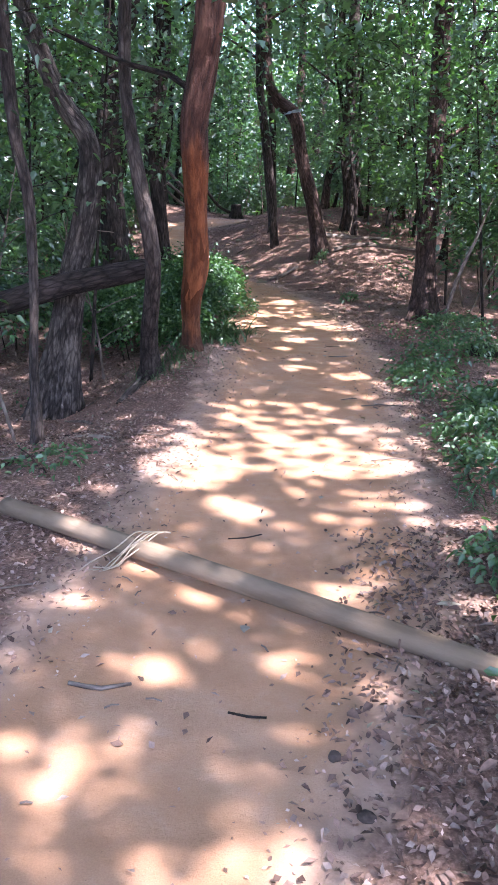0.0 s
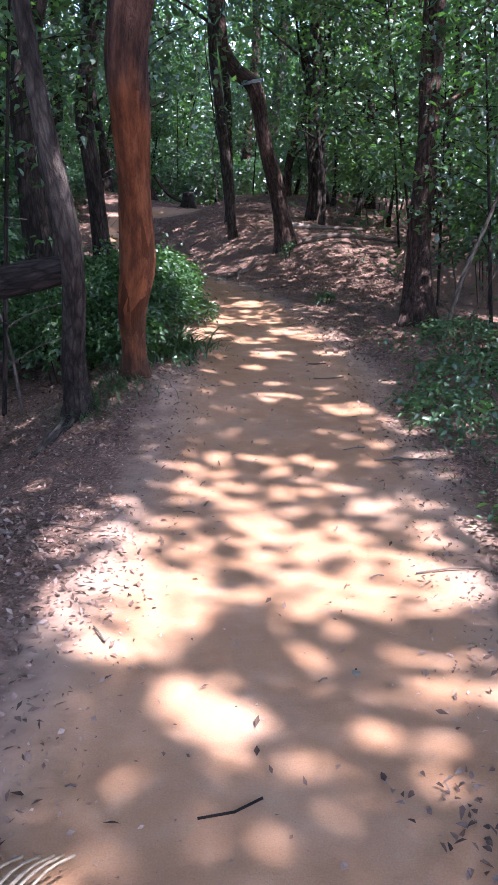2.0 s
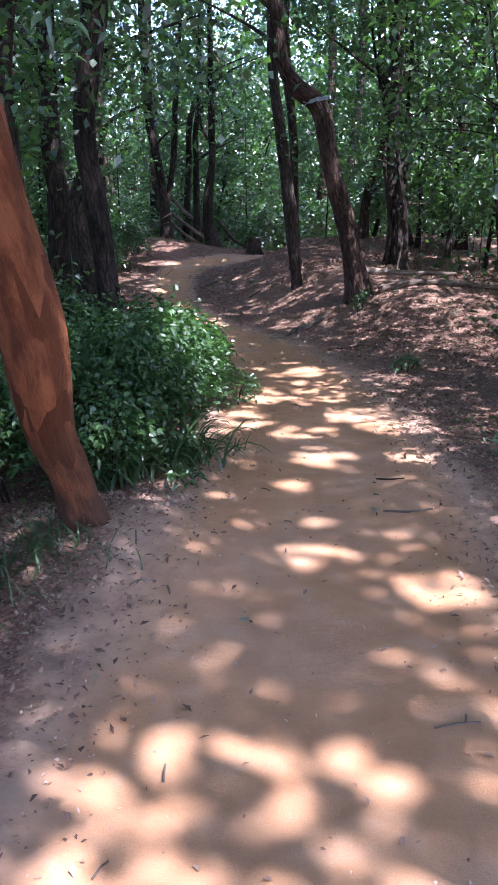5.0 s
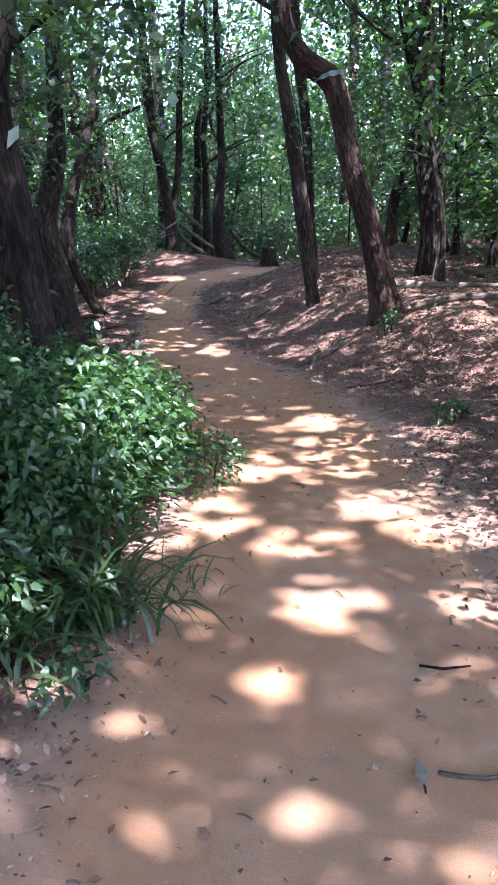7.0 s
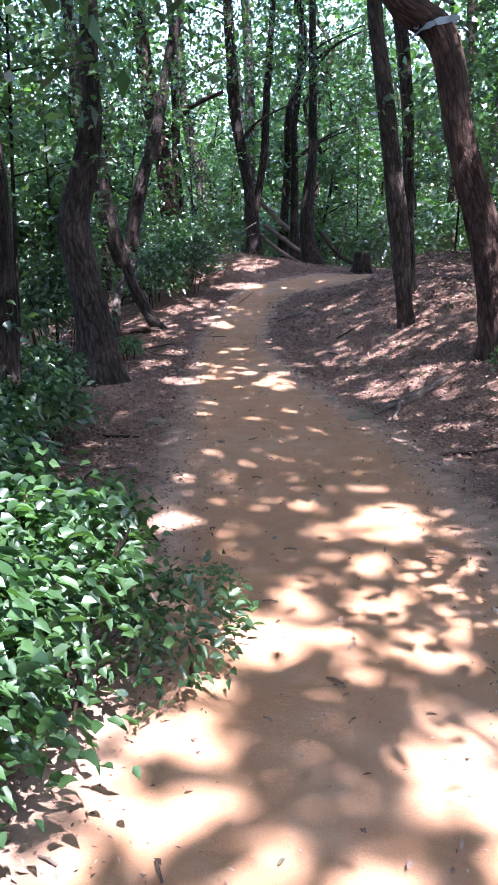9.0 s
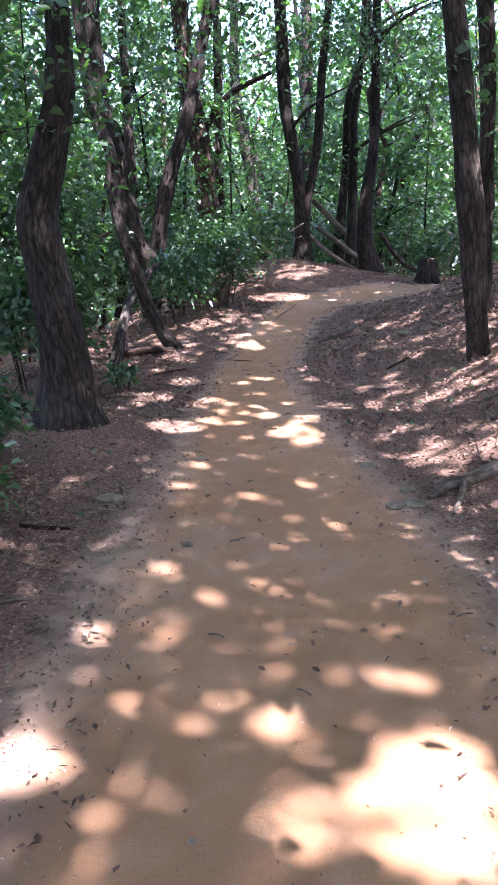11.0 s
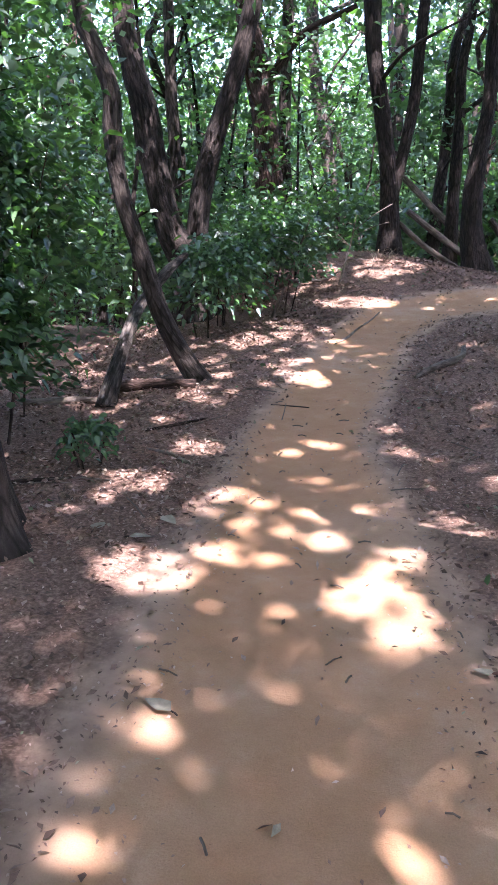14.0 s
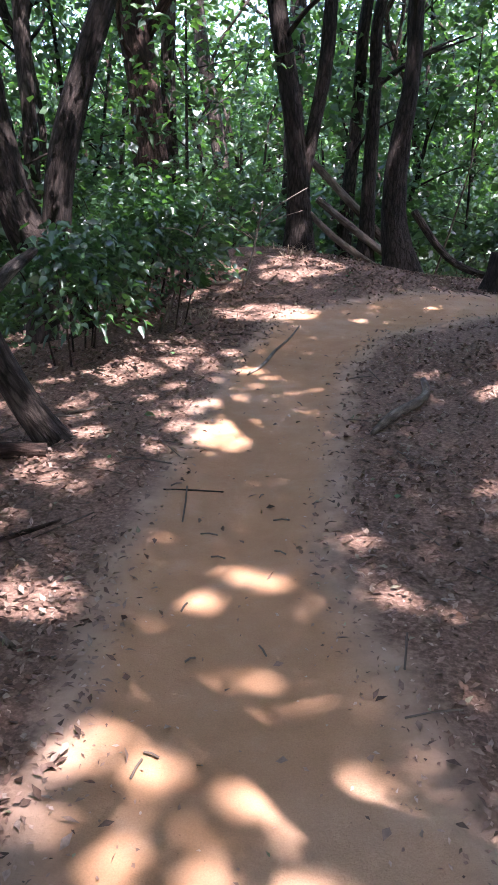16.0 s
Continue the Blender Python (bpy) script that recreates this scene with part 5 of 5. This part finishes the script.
for k, (x, y, h, lx, ly) in enumerate([(-2.1, 6.6, 1.5, -0.5, 0.1), (-2.3, 8.6, 1.9, 0.3, 0.0), (-1.75, 9.0, 1.1, -0.2, 0.1), (-3.0, 8.0, 2.4, 0.6, 0.2), (3.2, 11.6, 1.6, 0.7, 0.1), (3.5, 12.9, 2.2, -0.6, 0.0), (3.0, 14.6, 2.0, 0.3, 0.0), (2.2, 18.6, 1.5, 0.2, 0.1), (-3.6, 23.2, 1.1, 0.4, 0.2), (-3.3, 24.9, 0.9, 0.2, 0.1), (-1.4, 27.8, 2.0, 0.5, 0.1), (-0.4, 27.0, 1.6, 0.4, 0.3), (0.3, 26.6, 2.2, -0.3, 0.2)]):
    dead_sapling("bare grey dead sapling with thin side twigs", x, y, h, (lx, ly), 40 + k)


def stump(label, x, y, r, h, wood, seed):
    z = ground_z(x, y)
    ob = new("stump")
    ob.location = (x, y, z)
    v, f = tube([(0, 0, -0.1, r * 1.15), (0.01, 0, h * 0.5, r), (0.02, 0.01, h, r * 0.93)], 18, 0.05, 0.10, 0.12, seed)
    part("body", mesh_from("body", v, f, wood, True), ob)
    v, f = tube([(0.02, 0.01, h - 0.002, r * 0.86), (0.02, 0.01, h + 0.012, r * 0.84)], 18, 0.05, 0.08, 0, seed)
    part("cut_face", mesh_from("cut_face", v, f, DEADWOOD), ob, "pale sawn wood")
    return tagged(ob, label, "stump")


stump("dark weathered tree stump on the crest", -0.6, 25.9, 0.17, 0.42, BARK_DARK, 1)

# ---- a strip of tape on the elbowed tree ----
ribbon = new("marker_ribbon")
ribbon.location = (0.72, 16.83, 2.86)
vs, fs = [], []
for k in range(13):
    a = math.pi * (0.95 + k / 12 * 1.1)
    for h in (-0.03, 0.0, 0.03):
        rr = 0.150 + 0.006 * math.sin(k * 1.7)
        vs.append((rr * math.cos(a) * 1.15 + h * 0.5, rr * math.sin(a), h + 0.25 * math.cos(a) * 0.15 + 0.008 * math.sin(k * 2.3)))
for k in range(12):
    for q in (0, 1):
        i = 3 * k + q
        fs.append((i, i + 3, i + 4, i + 1))
part("band", mesh_from("band", np.array(vs), np.array(fs), TAG, True), ribbon)
for q in ((-0.17, -0.1, -0.02), (0.19, -0.1, 0.04), (0.22, -0.08, -0.05)):
    v, f = pointed_leaves(np.array([q]), 0.12, 0.05, 0.2)
    part("loose_end", mesh_from("loose_end", v, f, TAG), ribbon)
tagged(ribbon, "pale blue-white tape tied round the tree's elbow", "tape")


# ---- stones and large single leaves ----
def stone(label, x, y, r, flat, material, seed):
    bm = bmesh.new()
    bmesh.ops.create_icosphere(bm, subdivisions=2, radius=r)
    for v in bm.verts:
        q = noise.noise(v.co * (1.6 / r) + Vector((seed * 3.1, 0, 0)))
        v.co *= 1 + 0.28 * q
        v.co.z *= flat
    me = bpy.data.meshes.new("stone")
    bm.to_mesh(me)
    bm.free()
    me.materials.append(material)
    ob = new("stone", me)
    ob.location, ob.rotation_euler = (x, y, ground_z(x, y) + r * flat * 0.3), (0, 0, seed)
    return tagged(ob, label, "stone", "trail stones")


stone("flat grey stone at the trail's side", -1.58, 15.63, 0.09, 0.35, STONE, 1)
stone("pale flat stone on the bank", 0.17, 16.25, 0.055, 0.4, STONE, 2)
stone("pale stone on the mound", -0.39, 20.86, 0.09, 0.5, STONE, 3)
stone("small dark clod on the trail", 0.28, 1.91, 0.022, 0.8, CLOD, 4)
stone("small dark clod at the trail's border", 0.34, 1.66, 0.026, 0.4, CLOD, 5)
stone("small grey stone at the trail's border", -0.85, 15.1, 0.03, 0.6, STONE, 8)
stone("greenish flat stone on the bank", 0.24, 16.0, 0.07, 0.3, STONE, 9)
stone("small brown stone beside the flat one", 0.13, 15.93, 0.06, 0.35, STONE, 10)
stone("flat greenish stone in the litter", -0.15, 16.75, 0.07, 0.2, STONE, 11)
GREYLEAF = plain_material("grey_dead_leaf", (0.2, 0.178, 0.135), 0.75, 0.3, 25)
for k, (x, y, s, label) in enumerate([(-2.08, 17.97, 0.17, "large grey-green dead leaf on the litter"), (-2.1, 17.72, 0.16, "large curled dead leaf on the litter"), (-2.35, 17.75, 0.15, "large grey dead leaf on the litter"), (-1.36, 16.6, 0.11, "long pale dead leaf on the trail"), (0.87, 9.01, 0.11, "pale folded dead leaf on the trail"), (0.19, 7.67, 0.08, "small pale leaf on the trail"), (-0.43, 17.18, 0.11, "pale dead leaf on the bank"), (0.45, 4.4, 0.07, "pale dead leaf on the trail"), (0.0, 2.75, 0.09, "pale crumpled leaf beside the log"), (0.88, 2.95, 0.1, "pale crumpled leaf in the weeds")]):
    ob = new("dead_leaf")
    ob.location = (x, y, ground_z(x, y) + 0.018)
    v, f = pointed_leaves(np.zeros((1, 3)), s, s * 0.5, 9.0, None, 0.10, 0.04)
    part("blade", mesh_from("blade", v, f, GREYLEAF), ob)
    v, f = tube([(*v[0], 0.003), (*(v[0] * 1.3), 0.002), (*(v[0] * 1.5 - np.array([0, 0, 0.004])), 0.0015)], 4, 0.02, 0, 0, k)
    part("stalk", mesh_from("stalk", v, f, BARK_BROWN), ob)
    tagged(ob, label, "leaf", "single dead leaves")


# ---- leaf litter, twigs, chips ----
def scatter(n, x0, x1, y0, y1, keep):
    x, y = rng.uniform(x0, x1, n), rng.uniform(y0, y1, n)
    off, _, half = trail_offset(x, y)
    ok = rng.random(n) < keep(off, half, x, y)
    return x[ok], y[ok]


def edge_keep(off, half, x, y):
    patchy = 0.68 + 0.6 * lump(x, y, 2.1) + 0.35 * lump(x, y, 5.3)
    return np.clip(sstep(half * 0.6, half * 1.9, off) ** 1.2 * patchy * (1 - 0.65 * sstep(12.5, 13.5, y) * (1 - sstep(17.2, 18.2, y)) * (1 - sstep(1.1, 2.0, off))), 0, 1) + 0.012


def litter(label, x, y, size, lift, name="leaf_litter", curled=False):
    p = np.stack([x, y, surface(x, y) + lift * rng.uniform(0.2, 1.2, len(x))], 1)
    v, f = pointed_leaves(p, size, size * 0.5, 0.9, None, 0.3, 0.12) if curled else leaves(p, size, size * 0.5, 1.3, 0.22, None, 0.0)
    me = mesh_from(name, v, f, LEAF_CRUMB if name == "leaf_crumbs" else DARK_LEAF if curled else DRY_LEAF)
    return tagged(new(name, me), label, "leaf litter", kind="stuff")


litter("brown dry leaves strewn beside the trail", *scatter(120000, -3.8, 3.4, 0.4, 16, edge_keep), 0.038, 0.016)
litter("brown dry leaves covering mound and slope", *scatter(125000, -5.8, 3.6, 14, 28.0, edge_keep), 0.041, 0.02)
litter("brown dry leaves on the forest floor", *scatter(10000, -14, 12, 3, 40, lambda o, h, x, y: 1.0 * (o > 3.5)), 0.10, 0.03)
litter("tiny leaf crumbs on the trail", *scatter(75000, -3.6, 2.4, 0.6, 26, lambda o, h, x, y: (0.07 + 0.55 * sstep(0.5, 1.3, o / h)) * (o < h * 2.0)), 0.018, 0.006, "leaf_crumbs")

litter("fine leaf crumbs on the dusty borders of the trail", *scatter(34000, -3.4, 2.6, 11.5, 19.5, lambda o, h, x, y: 0.62 * sstep(0.5 * h, 1.3 * h, o) * (o < 2.4)), 0.019, 0.007, "leaf_crumbs")
litter("fine leaf crumbs on the dusty borders of the trail", *scatter(30000, -2.2, 2.4, 0.8, 11.5, lambda o, h, x, y: 0.55 * sstep(0.6 * h, 1.3 * h, o) * (o < 2.0)), 0.019, 0.007, "leaf_crumbs")
litter("curled brown leaves heaped at the trail's border", *scatter(6000, 0.1, 1.7, 0.9, 3.9, lambda o, h, x, y: 0.85 * sstep(0.1, 0.6, x - 0.12 * (y - 1.6))), 0.032, 0.02, curled=True)
litter("large curled brown leaves lying on the heap", *scatter(420, 0.3, 1.7, 0.9, 3.6, lambda o, h, x, y: 0.8 * sstep(0.3, 0.7, x)), 0.062, 0.03, curled=True)


def twig_scatter(label, n, x0, x1, y0, y1, keep, lo, hi, r):
    x, y = scatter(n, x0, x1, y0, y1, keep)
    pieces = []
    for a, b in zip(x, y):
        L = random.uniform(lo, hi)
        t = random.uniform(0, math.pi)
        dx, dy = math.cos(t) * L / 2, math.sin(t) * L / 2
        k = random.uniform(-0.15, 0.15) * L
        q = r * random.uniform(0.6, 1.4)
        line = [(a - dx, b - dy, ground_z(a - dx, b - dy) + 0.01, q), (a - dy * k, b + dx * k, ground_z(a, b) + 0.016, q), (a + dx, b + dy, ground_z(a + dx, b + dy) + 0.01, q * 0.5)]
        pieces.append(tube(line, 4, L / 3, 0.1, 0, 0, False))
    v, f = joined(pieces)
    return tagged(new("twigs", mesh_from("twigs", v, f, DEADWOOD, True)), label, "twigs", kind="stuff")


twig_scatter("small dry twigs lying in the leaf litter", 900, -4.5, 4, 1, 27, edge_keep, 0.10, 0.40, 0.004)
twig_scatter("tiny twig bits on the trodden trail", 420, -3, 2, 1, 25, lambda o, h, x, y: 0.8 * (o < h * 1.2), 0.03, 0.08, 0.0013)

# ---- ground plants ----
def cover_keep(off, half, x, y):
    right = (x > 1.0) & (y < 11)
    far = (off > 2.6)
    return np.clip(0.25 + 0.9 * lump(x + 7, y, 1.7), 0, 1) * sstep(half * 1.15, half * 2.0, off) * np.where(right, 1.0, np.where(far, 0.35, 0.05))


x, y = scatter(30000, -7, 6, 0.8, 28, cover_keep)
p = np.stack([x, y, surface(x, y) + rng.uniform(0.02, 0.13, len(x))], 1)
v, f = pointed_leaves(p, 0.06, 0.035, 1.0)
tagged(new("ground_plants", mesh_from("ground_plants", v, f, LEAF_HERB)), "low green weeds and seedlings beside the trail", "weeds", kind="stuff")
x, y = scatter(9000, -18, 18, 10, 45, lambda o, h, x, y: 0.8 * (o > 4.0))
p = np.stack([x, y, surface(x, y) + rng.uniform(0.05, 0.5, len(x)) ** 1.5], 1)
v, f = leaves(p, 0.15, 0.09, 0.8)
tagged(new("undergrowth", mesh_from("undergrowth", v, f, LEAF_WOODS)), "patchy green undergrowth deep in the woods", "undergrowth", kind="stuff")


# ---- the wood's far depth ----
n = 46000
x, y = rng.uniform(-34, 30, n), rng.uniform(46, 66, n)
p = np.stack([x, y, surface(x, y) + rng.uniform(0, 1, n) ** 1.3 * 11.5], 1)
p += np.stack([lump(p[:, 2], x, 0.9), lump(x, p[:, 2], 0.7), np.zeros(n)], 1) * 1.2
v, f = leaves(p, 0.7, 0.48, 0.5)
tagged(new("far_woods", mesh_from("far_woods", v, f, LEAF_CANOPY)), "dense green foliage of the wood far beyond the rise", "woods", kind="stuff")
